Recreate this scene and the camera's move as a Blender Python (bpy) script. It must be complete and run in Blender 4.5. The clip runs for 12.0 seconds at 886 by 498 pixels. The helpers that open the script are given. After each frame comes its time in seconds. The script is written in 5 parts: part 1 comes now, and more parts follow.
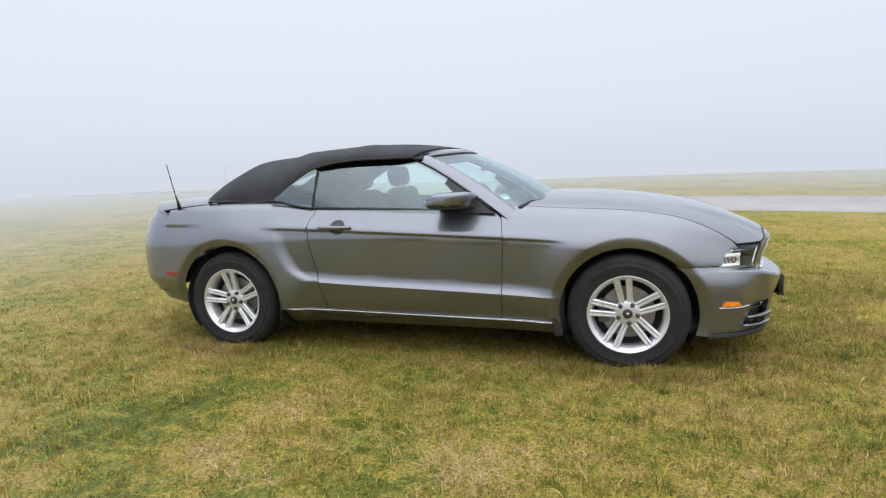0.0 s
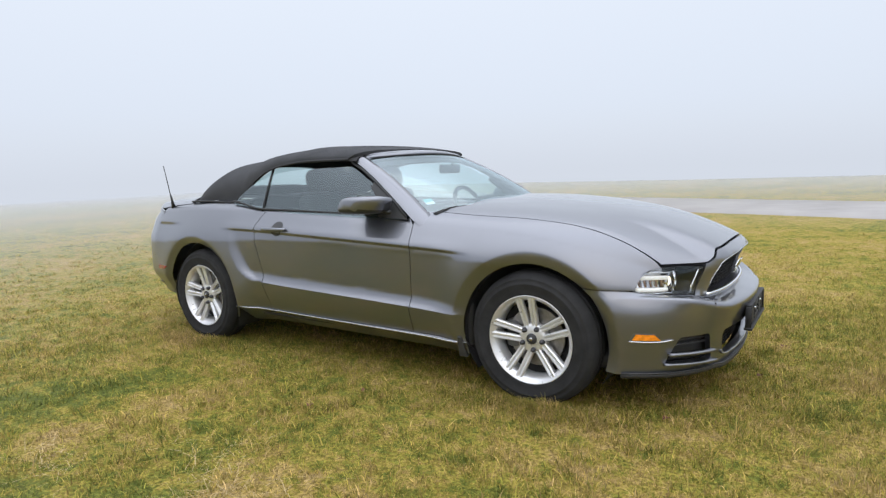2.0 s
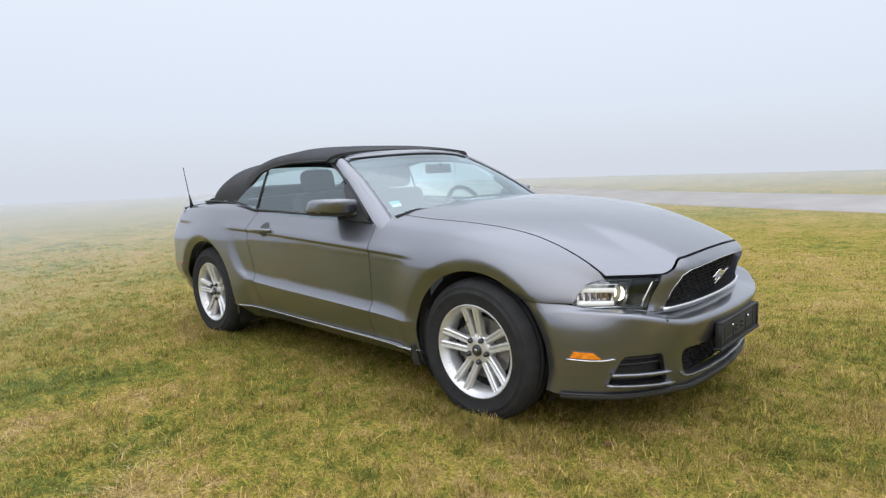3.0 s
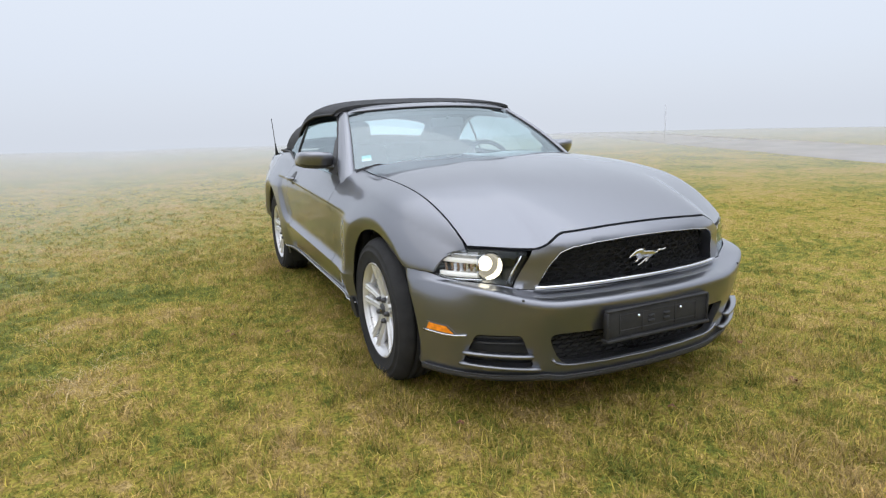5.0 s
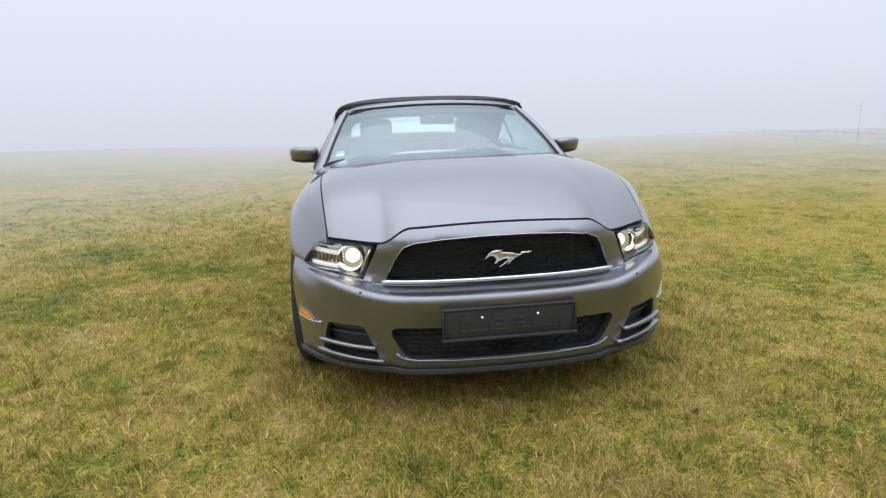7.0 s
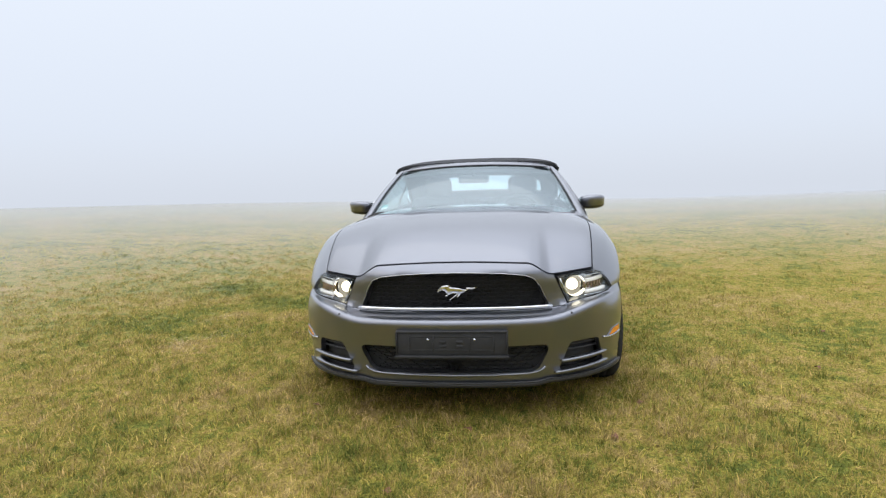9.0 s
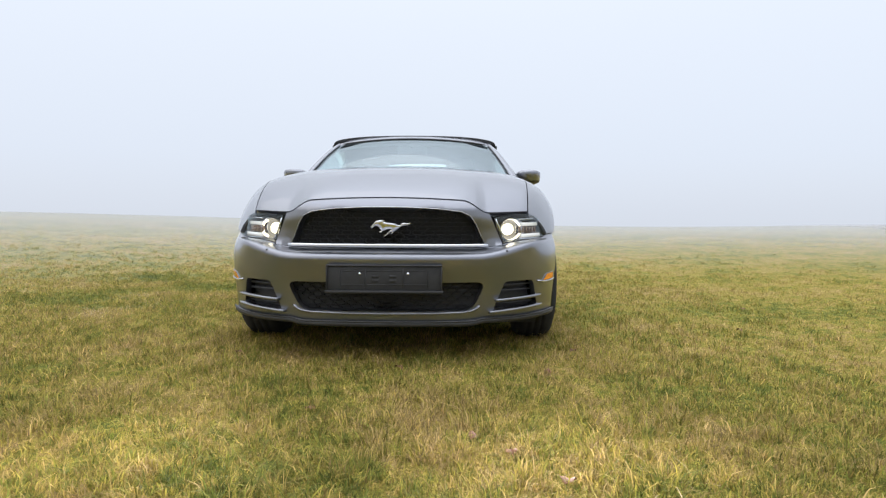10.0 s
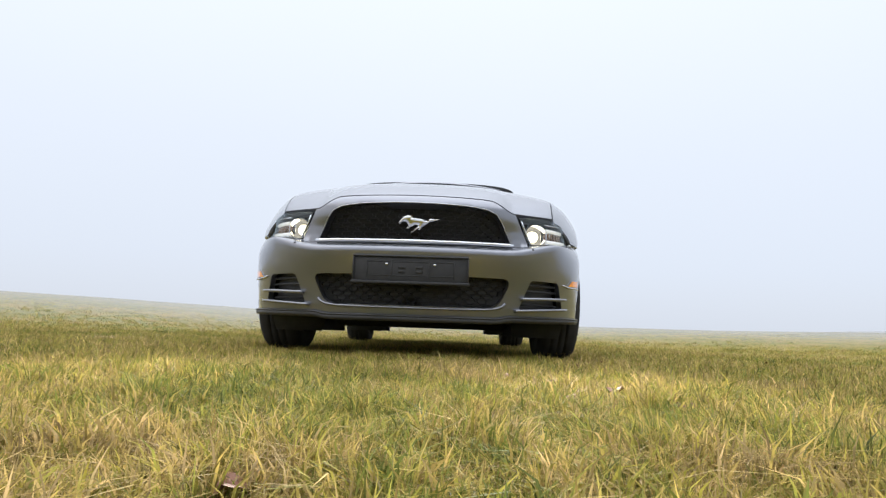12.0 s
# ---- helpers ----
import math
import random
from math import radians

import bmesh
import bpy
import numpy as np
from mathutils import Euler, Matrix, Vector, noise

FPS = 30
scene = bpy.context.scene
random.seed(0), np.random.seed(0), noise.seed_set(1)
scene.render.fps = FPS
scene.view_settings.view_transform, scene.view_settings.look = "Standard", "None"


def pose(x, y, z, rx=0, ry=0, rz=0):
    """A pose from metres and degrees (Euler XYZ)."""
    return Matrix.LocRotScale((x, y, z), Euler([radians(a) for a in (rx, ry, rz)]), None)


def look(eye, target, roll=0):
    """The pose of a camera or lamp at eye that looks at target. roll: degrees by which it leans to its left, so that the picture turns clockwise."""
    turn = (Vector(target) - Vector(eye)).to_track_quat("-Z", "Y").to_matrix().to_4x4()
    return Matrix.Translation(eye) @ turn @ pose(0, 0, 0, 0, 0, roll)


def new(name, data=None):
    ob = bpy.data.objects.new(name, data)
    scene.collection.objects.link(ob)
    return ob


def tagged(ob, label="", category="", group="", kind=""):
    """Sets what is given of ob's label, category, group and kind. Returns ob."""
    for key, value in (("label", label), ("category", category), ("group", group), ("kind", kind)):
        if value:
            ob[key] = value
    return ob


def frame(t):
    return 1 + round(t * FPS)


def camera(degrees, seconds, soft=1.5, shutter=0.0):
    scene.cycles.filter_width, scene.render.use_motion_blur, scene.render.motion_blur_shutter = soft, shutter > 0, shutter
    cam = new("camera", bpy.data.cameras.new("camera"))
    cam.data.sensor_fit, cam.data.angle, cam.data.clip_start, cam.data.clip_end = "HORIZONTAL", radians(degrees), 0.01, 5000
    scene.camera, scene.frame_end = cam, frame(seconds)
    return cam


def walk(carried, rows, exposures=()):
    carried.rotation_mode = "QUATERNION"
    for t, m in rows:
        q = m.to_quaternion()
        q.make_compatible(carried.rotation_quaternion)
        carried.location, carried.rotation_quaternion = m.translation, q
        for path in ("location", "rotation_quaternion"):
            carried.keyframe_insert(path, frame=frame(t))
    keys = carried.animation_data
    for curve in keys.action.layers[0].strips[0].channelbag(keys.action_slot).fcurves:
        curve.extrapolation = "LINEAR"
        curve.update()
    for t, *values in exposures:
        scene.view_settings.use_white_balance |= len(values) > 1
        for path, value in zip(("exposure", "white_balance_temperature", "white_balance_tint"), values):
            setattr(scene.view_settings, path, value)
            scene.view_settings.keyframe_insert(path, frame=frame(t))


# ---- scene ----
cam = camera(72.9, 12.0, 1.3)
ROWS = [
    (0.0, (1.381, -4.450, 1.221), (0.781, -2.561, 0.955), -2.20),
    (0.5, (1.704, -4.268, 1.190), (1.026, -2.399, 0.970), -1.80),
    (1.0, (2.038, -4.080, 1.186), (1.139, -2.304, 0.993), 0.20),
    (1.5, (2.381, -3.853, 1.193), (1.360, -2.149, 0.962), -1.60),
    (2.0, (2.670, -3.579, 1.193), (1.560, -1.935, 0.942), -2.00),
    (2.5, (2.984, -3.329, 1.195), (1.663, -1.864, 0.865), -2.30),
    (3.0, (3.203, -3.001, 1.208), (1.835, -1.564, 0.948), -2.50),
    (3.2, (3.274, -2.881, 1.222), (1.894, -1.459, 0.953), -2.90),
    (4.8, (3.941, -1.848, 1.176), (2.204, -0.916, 0.838), -1.60),
    (5.0, (4.039, -1.737, 1.193), (2.254, -0.929, 0.794), -2.10),
    (5.5, (4.177, -1.394, 1.172), (2.358, -0.640, 0.821), -1.60),
    (6.0, (4.271, -1.079, 1.185), (2.387, -0.514, 0.821), -2.50),
    (6.5, (4.419, -0.801, 1.186), (2.493, -0.394, 0.834), -2.70),
    (7.0, (4.466, -0.543, 1.147), (2.521, -0.284, 0.760), -2.00),
    (7.2, (4.503, -0.451, 1.160), (2.547, -0.318, 0.765), -3.20),
    (8.8, (4.994, 0.197, 1.143), (3.021, -0.038, 0.918), -1.45),
    (9.0, (5.043, 0.300, 1.128), (3.066, 0.066, 0.939), -1.71),
    (9.5, (5.050, 0.358, 0.928), (3.063, 0.293, 0.712), -1.45),
    (10.0, (5.013, 0.301, 0.672), (3.015, 0.277, 0.583), 0.30),
    (10.5, (4.974, 0.247, 0.467), (2.977, 0.207, 0.573), -6.30),
    (11.0, (4.963, 0.216, 0.352), (2.984, 0.115, 0.626), 1.70),
    (11.5, (4.988, 0.219, 0.250), (3.017, 0.129, 0.577), 0.20),
    (12.0, (5.007, 0.216, 0.143), (3.026, 0.164, 0.413), 2.00),
]
walk(cam, [(t, look(e, g, r)) for t, e, g, r in ROWS],
     exposures=[(0.0, 0.0), (8.0, 0.0), (9.3, 0.04), (12.0, 0.05)])

# ---- light: a bright fog sky, brighter overhead, and a weak wide sun behind it ----
world = bpy.data.worlds.new("fog_sky")
scene.world = world
world.use_nodes = True
wn, wl = world.node_tree.nodes, world.node_tree.links
wn.clear()
w_out = wn.new("ShaderNodeOutputWorld")
w_fog = wn.new("ShaderNodeBackground")
w_sky = wn.new("ShaderNodeBackground")
w_add = wn.new("ShaderNodeAddShader")
w_tex = wn.new("ShaderNodeTexSky")
w_tex.sky_type, w_tex.sun_disc = "NISHITA", False
w_tex.sun_elevation, w_tex.sun_rotation = radians(38), radians(150)
w_tex.air_density, w_tex.dust_density = 1.0, 4.0
w_sky.inputs[1].default_value = 0.012
wl.new(w_tex.outputs[0], w_sky.inputs[0])
w_co = wn.new("ShaderNodeTexCoord")
w_sep = wn.new("ShaderNodeSeparateXYZ")
w_ramp = wn.new("ShaderNodeValToRGB")
wl.new(w_co.outputs["Generated"], w_sep.inputs[0])
wl.new(w_sep.outputs[2], w_ramp.inputs[0])
stops = ((0.0, (0.66, 0.71, 0.80, 1)), (0.10, (0.70, 0.76, 0.87, 1)), (0.30, (0.775, 0.835, 0.935, 1)), (0.50, (0.865, 0.925, 1.03, 1)), (0.55, (0.905, 0.965, 1.075, 1)), (0.60, (1.00, 1.065, 1.19, 1)), (0.66, (1.18, 1.26, 1.41, 1)), (0.73, (1.42, 1.515, 1.705, 1)), (0.81, (1.66, 1.77, 2.00, 1)), (1.0, (1.86, 1.99, 2.26, 1)))
while len(w_ramp.color_ramp.elements) < len(stops):
    w_ramp.color_ramp.elements.new(0.5)
for el, (p, c) in zip(w_ramp.color_ramp.elements, stops):
    el.position, el.color = p, c
wl.new(w_ramp.outputs[0], w_fog.inputs[0])
w_fog.inputs[1].default_value = 1.0
wl.new(w_fog.outputs[0], w_add.inputs[0])
wl.new(w_sky.outputs[0], w_add.inputs[1])
wl.new(w_add.outputs[0], w_out.inputs[0])
sun = new("sun", bpy.data.lights.new("sun", "SUN"))
sun.data.energy, sun.data.angle, sun.data.color = 0.80, radians(110), (1.0, 0.96, 0.88)
sun.matrix_world = look((2.0, -2.0, 8.0), (0, 0, 0))

for yy in (-0.59, 0.59):
    beam = new("headlight_beam", bpy.data.lights.new("headlight_beam", "SPOT"))
    beam.data.energy, beam.data.spot_size, beam.data.spot_blend, beam.data.color, beam.data.shadow_soft_size = 320.0, radians(60), 1.0, (1.0, 0.94, 0.86), 0.02
    beam.matrix_world = look((2.10, yy, 0.642), (6.0, yy * 1.3, 0.05))

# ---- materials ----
# haze is imitated by opacity: far surfaces turn transparent with distance from this point
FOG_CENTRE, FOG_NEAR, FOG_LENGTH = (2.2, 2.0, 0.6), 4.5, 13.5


def mat(name, colour, rough=0.5, metal=0.0, coat=0.0, vary=0.0, scale=8.0, bump=0.0, bump_scale=200.0, fog=False, spec=0.5, emit=None, emit_strength=0.0, coat_rough=0.04, coat_ior=1.5):
    m = bpy.data.materials.new(name)
    m.use_nodes = True
    n, l = m.node_tree.nodes, m.node_tree.links
    b = n["Principled BSDF"]
    b.inputs["Base Color"].default_value = (*colour, 1)
    b.inputs["Roughness"].default_value = rough
    b.inputs["Metallic"].default_value = metal
    b.inputs["Specular IOR Level"].default_value = spec
    b.inputs["Coat Weight"].default_value = coat
    b.inputs["Coat Roughness"].default_value = coat_rough
    b.inputs["Coat IOR"].default_value = coat_ior
    if emit:
        b.inputs["Emission Color"].default_value = (*emit, 1)
        b.inputs["Emission Strength"].default_value = emit_strength
    co = n.new("ShaderNodeTexCoord")
    if vary:
        t1 = n.new("ShaderNodeTexNoise")
        t1.inputs["Scale"].default_value = scale
        t1.inputs["Detail"].default_value = 6
        l.new(co.outputs["Object"], t1.inputs["Vector"])
        mr = n.new("ShaderNodeMapRange")
        mr.inputs[1].default_value, mr.inputs[2].default_value = 0.3, 0.7
        mr.inputs[3].default_value, mr.inputs[4].default_value = 1 - vary, 1 + vary
        l.new(t1.outputs[0], mr.inputs[0])
        mx = n.new("ShaderNodeMix")
        mx.data_type, mx.blend_type = "RGBA", "MULTIPLY"
        mx.inputs["Factor"].default_value = 1.0
        mx.inputs["A"].default_value = (*colour, 1)
        l.new(mr.outputs[0], mx.inputs["B"])
        l.new(mx.outputs["Result"], b.inputs["Base Color"])
        mr2 = n.new("ShaderNodeMapRange")
        mr2.inputs[3].default_value, mr2.inputs[4].default_value = max(rough - 0.08, 0.02), min(rough + 0.08, 1)
        l.new(t1.outputs[0], mr2.inputs[0])
        l.new(mr2.outputs[0], b.inputs["Roughness"])
    if bump:
        t2 = n.new("ShaderNodeTexNoise")
        t2.inputs["Scale"].default_value = bump_scale
        t2.inputs["Detail"].default_value = 4
        l.new(co.outputs["Object"], t2.inputs["Vector"])
        bp = n.new("ShaderNodeBump")
        bp.inputs["Strength"].default_value = bump
        bp.inputs["Distance"].default_value = 0.004
        l.new(t2.outputs[0], bp.inputs["Height"])
        l.new(bp.outputs[0], b.inputs["Normal"])
    if fog:
        fade_to_fog(m)
    return m


def fade_to_fog(m):
    """Imitate haze in the material: turn the surface transparent with its distance from the meadow's middle, so that
    the fog-coloured sky behind it takes over.
    """
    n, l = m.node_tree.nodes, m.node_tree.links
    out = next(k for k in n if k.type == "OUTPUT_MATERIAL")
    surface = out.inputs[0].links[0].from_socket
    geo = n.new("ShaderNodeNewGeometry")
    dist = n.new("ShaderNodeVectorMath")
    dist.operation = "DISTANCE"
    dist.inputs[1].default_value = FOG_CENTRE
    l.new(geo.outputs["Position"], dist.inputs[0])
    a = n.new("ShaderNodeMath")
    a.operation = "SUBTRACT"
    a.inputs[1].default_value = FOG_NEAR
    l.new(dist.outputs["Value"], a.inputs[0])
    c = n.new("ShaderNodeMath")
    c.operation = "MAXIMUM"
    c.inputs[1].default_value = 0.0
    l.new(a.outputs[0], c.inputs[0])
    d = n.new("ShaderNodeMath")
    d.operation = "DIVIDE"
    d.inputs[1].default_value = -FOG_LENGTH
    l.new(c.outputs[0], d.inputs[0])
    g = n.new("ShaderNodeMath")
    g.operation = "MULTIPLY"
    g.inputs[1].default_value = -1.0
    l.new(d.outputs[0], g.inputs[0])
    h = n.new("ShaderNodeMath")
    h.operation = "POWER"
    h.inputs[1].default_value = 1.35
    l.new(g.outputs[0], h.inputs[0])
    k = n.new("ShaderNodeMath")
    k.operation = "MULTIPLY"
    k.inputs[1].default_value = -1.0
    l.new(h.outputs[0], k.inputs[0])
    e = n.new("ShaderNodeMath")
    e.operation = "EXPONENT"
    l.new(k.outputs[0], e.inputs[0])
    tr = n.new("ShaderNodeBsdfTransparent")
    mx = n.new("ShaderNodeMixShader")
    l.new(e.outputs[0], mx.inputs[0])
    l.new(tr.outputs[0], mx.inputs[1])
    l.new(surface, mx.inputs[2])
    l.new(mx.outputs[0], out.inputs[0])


def glass(name, tint, facing=0.08, gloss=0.02):
    """Clear pane: tinted, with a mirror film that strengthens towards grazing sight."""
    m = bpy.data.materials.new(name)
    m.use_nodes = True
    n, l = m.node_tree.nodes, m.node_tree.links
    n.remove(n["Principled BSDF"])
    tr, gl, mx, lw = (n.new("ShaderNode" + k) for k in ("BsdfTransparent", "BsdfGlossy", "MixShader", "LayerWeight"))
    tr.inputs[0].default_value = (*tint, 1)
    gl.inputs["Roughness"].default_value = gloss
    gl.inputs["Color"].default_value = (0.86, 0.97, 1.0, 1)
    lw.inputs[0].default_value = 0.5
    pw, sc = n.new("ShaderNodeMath"), n.new("ShaderNodeMath")
    pw.operation, sc.operation = "POWER", "MULTIPLY_ADD"
    pw.inputs[1].default_value = 4.6
    sc.inputs[1].default_value, sc.inputs[2].default_value = 1 - facing, facing
    l.new(lw.outputs["Facing"], pw.inputs[0])
    l.new(pw.outputs[0], sc.inputs[0])
    l.new(sc.outputs[0], mx.inputs[0])
    l.new(tr.outputs[0], mx.inputs[1])
    l.new(gl.outputs[0], mx.inputs[2])
    l.new(mx.outputs[0], n["Material Output"].inputs[0])
    return m


M_PAINT = mat("grey_metallic_paint", (0.192, 0.198, 0.222), 0.36, 0.90, 1.0, vary=0.03, scale=3.0, bump=0.010, bump_scale=900, coat_ior=1.66, coat_rough=0.012)
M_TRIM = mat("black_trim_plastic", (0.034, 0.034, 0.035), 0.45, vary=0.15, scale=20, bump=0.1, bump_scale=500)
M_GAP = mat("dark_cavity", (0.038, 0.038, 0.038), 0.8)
M_FABRIC = mat("black_canvas", (0.054, 0.055, 0.059), 0.85, vary=0.25, scale=5, bump=0.5, bump_scale=700, spec=0.25)
M_RUBBER = mat("tyre_rubber", (0.029, 0.029, 0.030), 0.8, vary=0.25, scale=14, bump=0.25, bump_scale=120, spec=0.2)
M_HOLDER = mat("black_holder_plastic", (0.030, 0.030, 0.031), 0.55, spec=0.3, vary=0.2, scale=25, bump=0.1, bump_scale=500)
M_MESH = mat("black_grille_plastic", (0.028, 0.028, 0.030), 0.6, spec=0.25)
M_LINER = mat("wheel_arch_liner", (0.028, 0.028, 0.029), 0.8, vary=0.3, scale=15, bump=0.3, bump_scale=200)
M_NUT = mat("dark_nut_steel", (0.07, 0.07, 0.075), 0.35, 0.6)
M_SEAL = mat("rubber_seal", (0.012, 0.012, 0.013), 0.5)
M_ALLOY = mat("silver_alloy", (0.74, 0.74, 0.75), 0.30, 0.55, 0.5, vary=0.06, scale=20)
M_STEEL = mat("brake_steel", (0.30, 0.285, 0.27), 0.45, 0.9, vary=0.25, scale=30)
M_CALIPER = mat("cast_caliper", (0.16, 0.16, 0.16), 0.6, 0.5, vary=0.2, scale=30)
M_CHROME = mat("chrome", (0.82, 0.83, 0.85), 0.06, 1.0)
M_EMBLEM = mat("bright_emblem_metal", (0.80, 0.80, 0.80), 0.16, 1.0, vary=0.15, scale=60, bump=0.2, bump_scale=60)
M_SATIN = mat("satin_chrome", (0.55, 0.55, 0.56), 0.22, 1.0)
M_AMBER = mat("amber_lens", (0.85, 0.26, 0.02), 0.12, coat=1.0, vary=0.3, scale=60, emit=(1.0, 0.3, 0.02), emit_strength=0.12)
M_RED = mat("red_lens", (0.28, 0.02, 0.025), 0.15, coat=1.0, vary=0.2, scale=60)
M_LAMP = mat("lit_projector", (0.9, 0.9, 0.85), 0.1, emit=(1.0, 0.90, 0.66), emit_strength=3.5)
M_DRL = mat("frosted_light_bar", (0.70, 0.71, 0.73), 0.25, coat=1.0, emit=(1.0, 0.95, 0.82), emit_strength=0.42)
M_REFLECTOR = mat("lamp_reflector", (0.62, 0.62, 0.63), 0.16, 1.0, vary=0.2, scale=40)
M_BOWL = mat("smoked_bowl_metal", (0.12, 0.12, 0.125), 0.3, 1.0)
M_TURN = mat("smoked_amber_reflector", (0.30, 0.19, 0.12), 0.25, 0.6)
M_HOUSING = mat("lamp_housing", (0.03, 0.03, 0.032), 0.3)
M_GLASS = glass("windscreen_glass", (0.78, 0.93, 0.93), 0.23)
M_SIDEGLASS = glass("side_glass", (0.80, 0.90, 0.89), 0.17)
M_LENS = glass("clear_lens", (0.93, 0.94, 0.95), 0.05)
M_SEAT = mat("charcoal_seat_cloth", (0.03, 0.03, 0.032), 0.8, vary=0.2, scale=12, bump=0.3, bump_scale=400)
M_DASH = mat("dark_dashboard", (0.03, 0.031, 0.034), 0.75, spec=0.2, vary=0.15, scale=15, bump=0.3, bump_scale=500)
M_MIRROR = mat("mirror_glass", (0.8, 0.8, 0.8), 0.02, 1.0)
M_STICKER = mat("turquoise_sticker", (0.10, 0.42, 0.40), 0.5)
M_STICKER_W = mat("white_sticker", (0.7, 0.72, 0.72), 0.5)


def ground_material(name, blades):
    """Autumn meadow: green, yellow-green and straw patches at several scales."""
    m = bpy.data.materials.new(name)
    m.use_nodes = True
    n, l = m.node_tree.nodes, m.node_tree.links
    b = n["Principled BSDF"]
    b.inputs["Roughness"].default_value = 0.75 if blades else 0.95
    b.inputs["Specular IOR Level"].default_value = 0.25 if blades else 0.1
    geo = n.new("ShaderNodeNewGeometry")

    def noise_at(scale, detail, off):
        v = n.new("ShaderNodeVectorMath")
        v.operation = "MULTIPLY_ADD"
        v.inputs[1].default_value = (1, 1, 0)
        v.inputs[2].default_value = (off, off * 0.7, 0)
        l.new(geo.outputs["Position"], v.inputs[0])
        t = n.new("ShaderNodeTexNoise")
        t.inputs["Scale"].default_value = scale
        t.inputs["Detail"].default_value = detail
        t.inputs["Roughness"].default_value = 0.6
        l.new(v.outputs[0], t.inputs["Vector"])
        return t.outputs[0]

    def ramp(fac, *cols):
        r = n.new("ShaderNodeValToRGB")
        while len(r.color_ramp.elements) < len(cols):
            r.color_ramp.elements.new(0.5)
        for el, (p, c) in zip(r.color_ramp.elements, cols):
            el.position, el.color = p, (*c, 1)
        l.new(fac, r.inputs[0])
        return r.outputs[0]

    def blend(fac, a, c, kind="MIX"):
        x = n.new("ShaderNodeMix")
        x.data_type, x.blend_type = "RGBA", kind
        if isinstance(fac, float):
            x.inputs["Factor"].default_value = fac
        else:
            l.new(fac, x.inputs["Factor"])
        l.new(a, x.inputs["A"])
        l.new(c, x.inputs["B"])
        return x.outputs["Result"]

    def add(a, k, c):
        q = n.new("ShaderNodeMath")
        q.operation = "MULTIPLY_ADD"
        q.inputs[1].default_value = k
        l.new(a, q.inputs[0])
        if isinstance(c, float):
            q.inputs[2].default_value = c
        else:
            l.new(c, q.inputs[2])
        return q.outputs[0]

    # one dryness value from wide patches, small patches and tufts
    dry = add(noise_at(0.7, 3, 3.0), 0.9, -0.97)
    dry = add(noise_at(2.7, 4, 9.0), 0.9, dry)
    dry = add(noise_at(12, 2, 4.0), 1.25, dry)
    for px_, py_, rad, amount in PATCHES:
        d = n.new("ShaderNodeVectorMath")
        d.operation = "DISTANCE"
        d.inputs[1].default_value = (px_, py_, 0)
        l.new(geo.outputs["Position"], d.inputs[0])
        mr = n.new("ShaderNodeMapRange")
        mr.interpolation_type = "SMOOTHSTEP"
        mr.inputs[1].default_value, mr.inputs[2].default_value = rad, 0.0
        mr.inputs[3].default_value, mr.inputs[4].default_value = 0.0, amount
        l.new(d.outputs["Value"], mr.inputs[0])
        dry = add(mr.outputs[0], 1.0, dry)
    shades = ((0.02, (0.130, 0.160, 0.030)), (0.30, GRASS_GREEN), (0.50, GRASS_LIME), (0.70, GRASS_STRAW), (0.98, GRASS_DRY))
    if blades:
        dry = add(geo.outputs["Random Per Island"], 0.60, add(dry, 1.0, -0.275))
        col = ramp(dry, *shades)
        fr = n.new("ShaderNodeMath")
        fr.operation = "FRACT"
        l.new(add(geo.outputs["Random Per Island"], 57.3, 0.0), fr.inputs[0])
        tone = ramp(fr.outputs[0], (0.0, (0.5, 0.5, 0.48)), (0.5, (0.95, 0.95, 0.95)), (1.0, (1.6, 1.6, 1.5)))
        col = blend(1.0, col, tone, "MULTIPLY")
        tuft = ramp(noise_at(34, 3, 7.0), (0.30, (0.62, 0.64, 0.60)), (0.52, (1.0, 1.0, 1.0)), (0.72, (1.28, 1.26, 1.18)))
        col = blend(1.0, col, tuft, "MULTIPLY")
    else:
        dry = add(noise_at(60, 5, 1.0), 0.8, add(dry, 1.0, -0.42))
        col = ramp(dry, *shades)
        dark = ramp(noise_at(55, 5, 5.0), (0.36, (0.26, 0.25, 0.22)), (0.62, (1.0, 1.0, 1.0)))
        col = blend(0.85, col, dark, "MULTIPLY")
        bp = n.new("ShaderNodeBump")
        bp.inputs["Strength"].default_value, bp.inputs["Distance"].default_value = 0.8, 0.03
        l.new(noise_at(45, 8, 2.0), bp.inputs["Height"])
        l.new(bp.outputs[0], b.inputs["Normal"])
    l.new(col, b.inputs["Base Color"])
    if blades:
        # thin leaves scatter light from above
        up = n.new("ShaderNodeVectorMath")
        up.operation = "MULTIPLY_ADD"
        up.inputs[1].default_value, up.inputs[2].default_value = (0.45, 0.45, 0.45), (0, 0, 0.75)
        l.new(geo.outputs["Normal"], up.inputs[0])
        l.new(up.outputs[0], b.inputs["Normal"])
        tl = n.new("ShaderNodeBsdfTranslucent")
        l.new(col, tl.inputs[0])
        ms = n.new("ShaderNodeMixShader")
        ms.inputs[0].default_value = 0.38
        out = n["Material Output"]
        l.new(b.outputs[0], ms.inputs[1])
        l.new(tl.outputs[0], ms.inputs[2])
        l.new(ms.outputs[0], out.inputs[0])
    fade_to_fog(m)
    return m


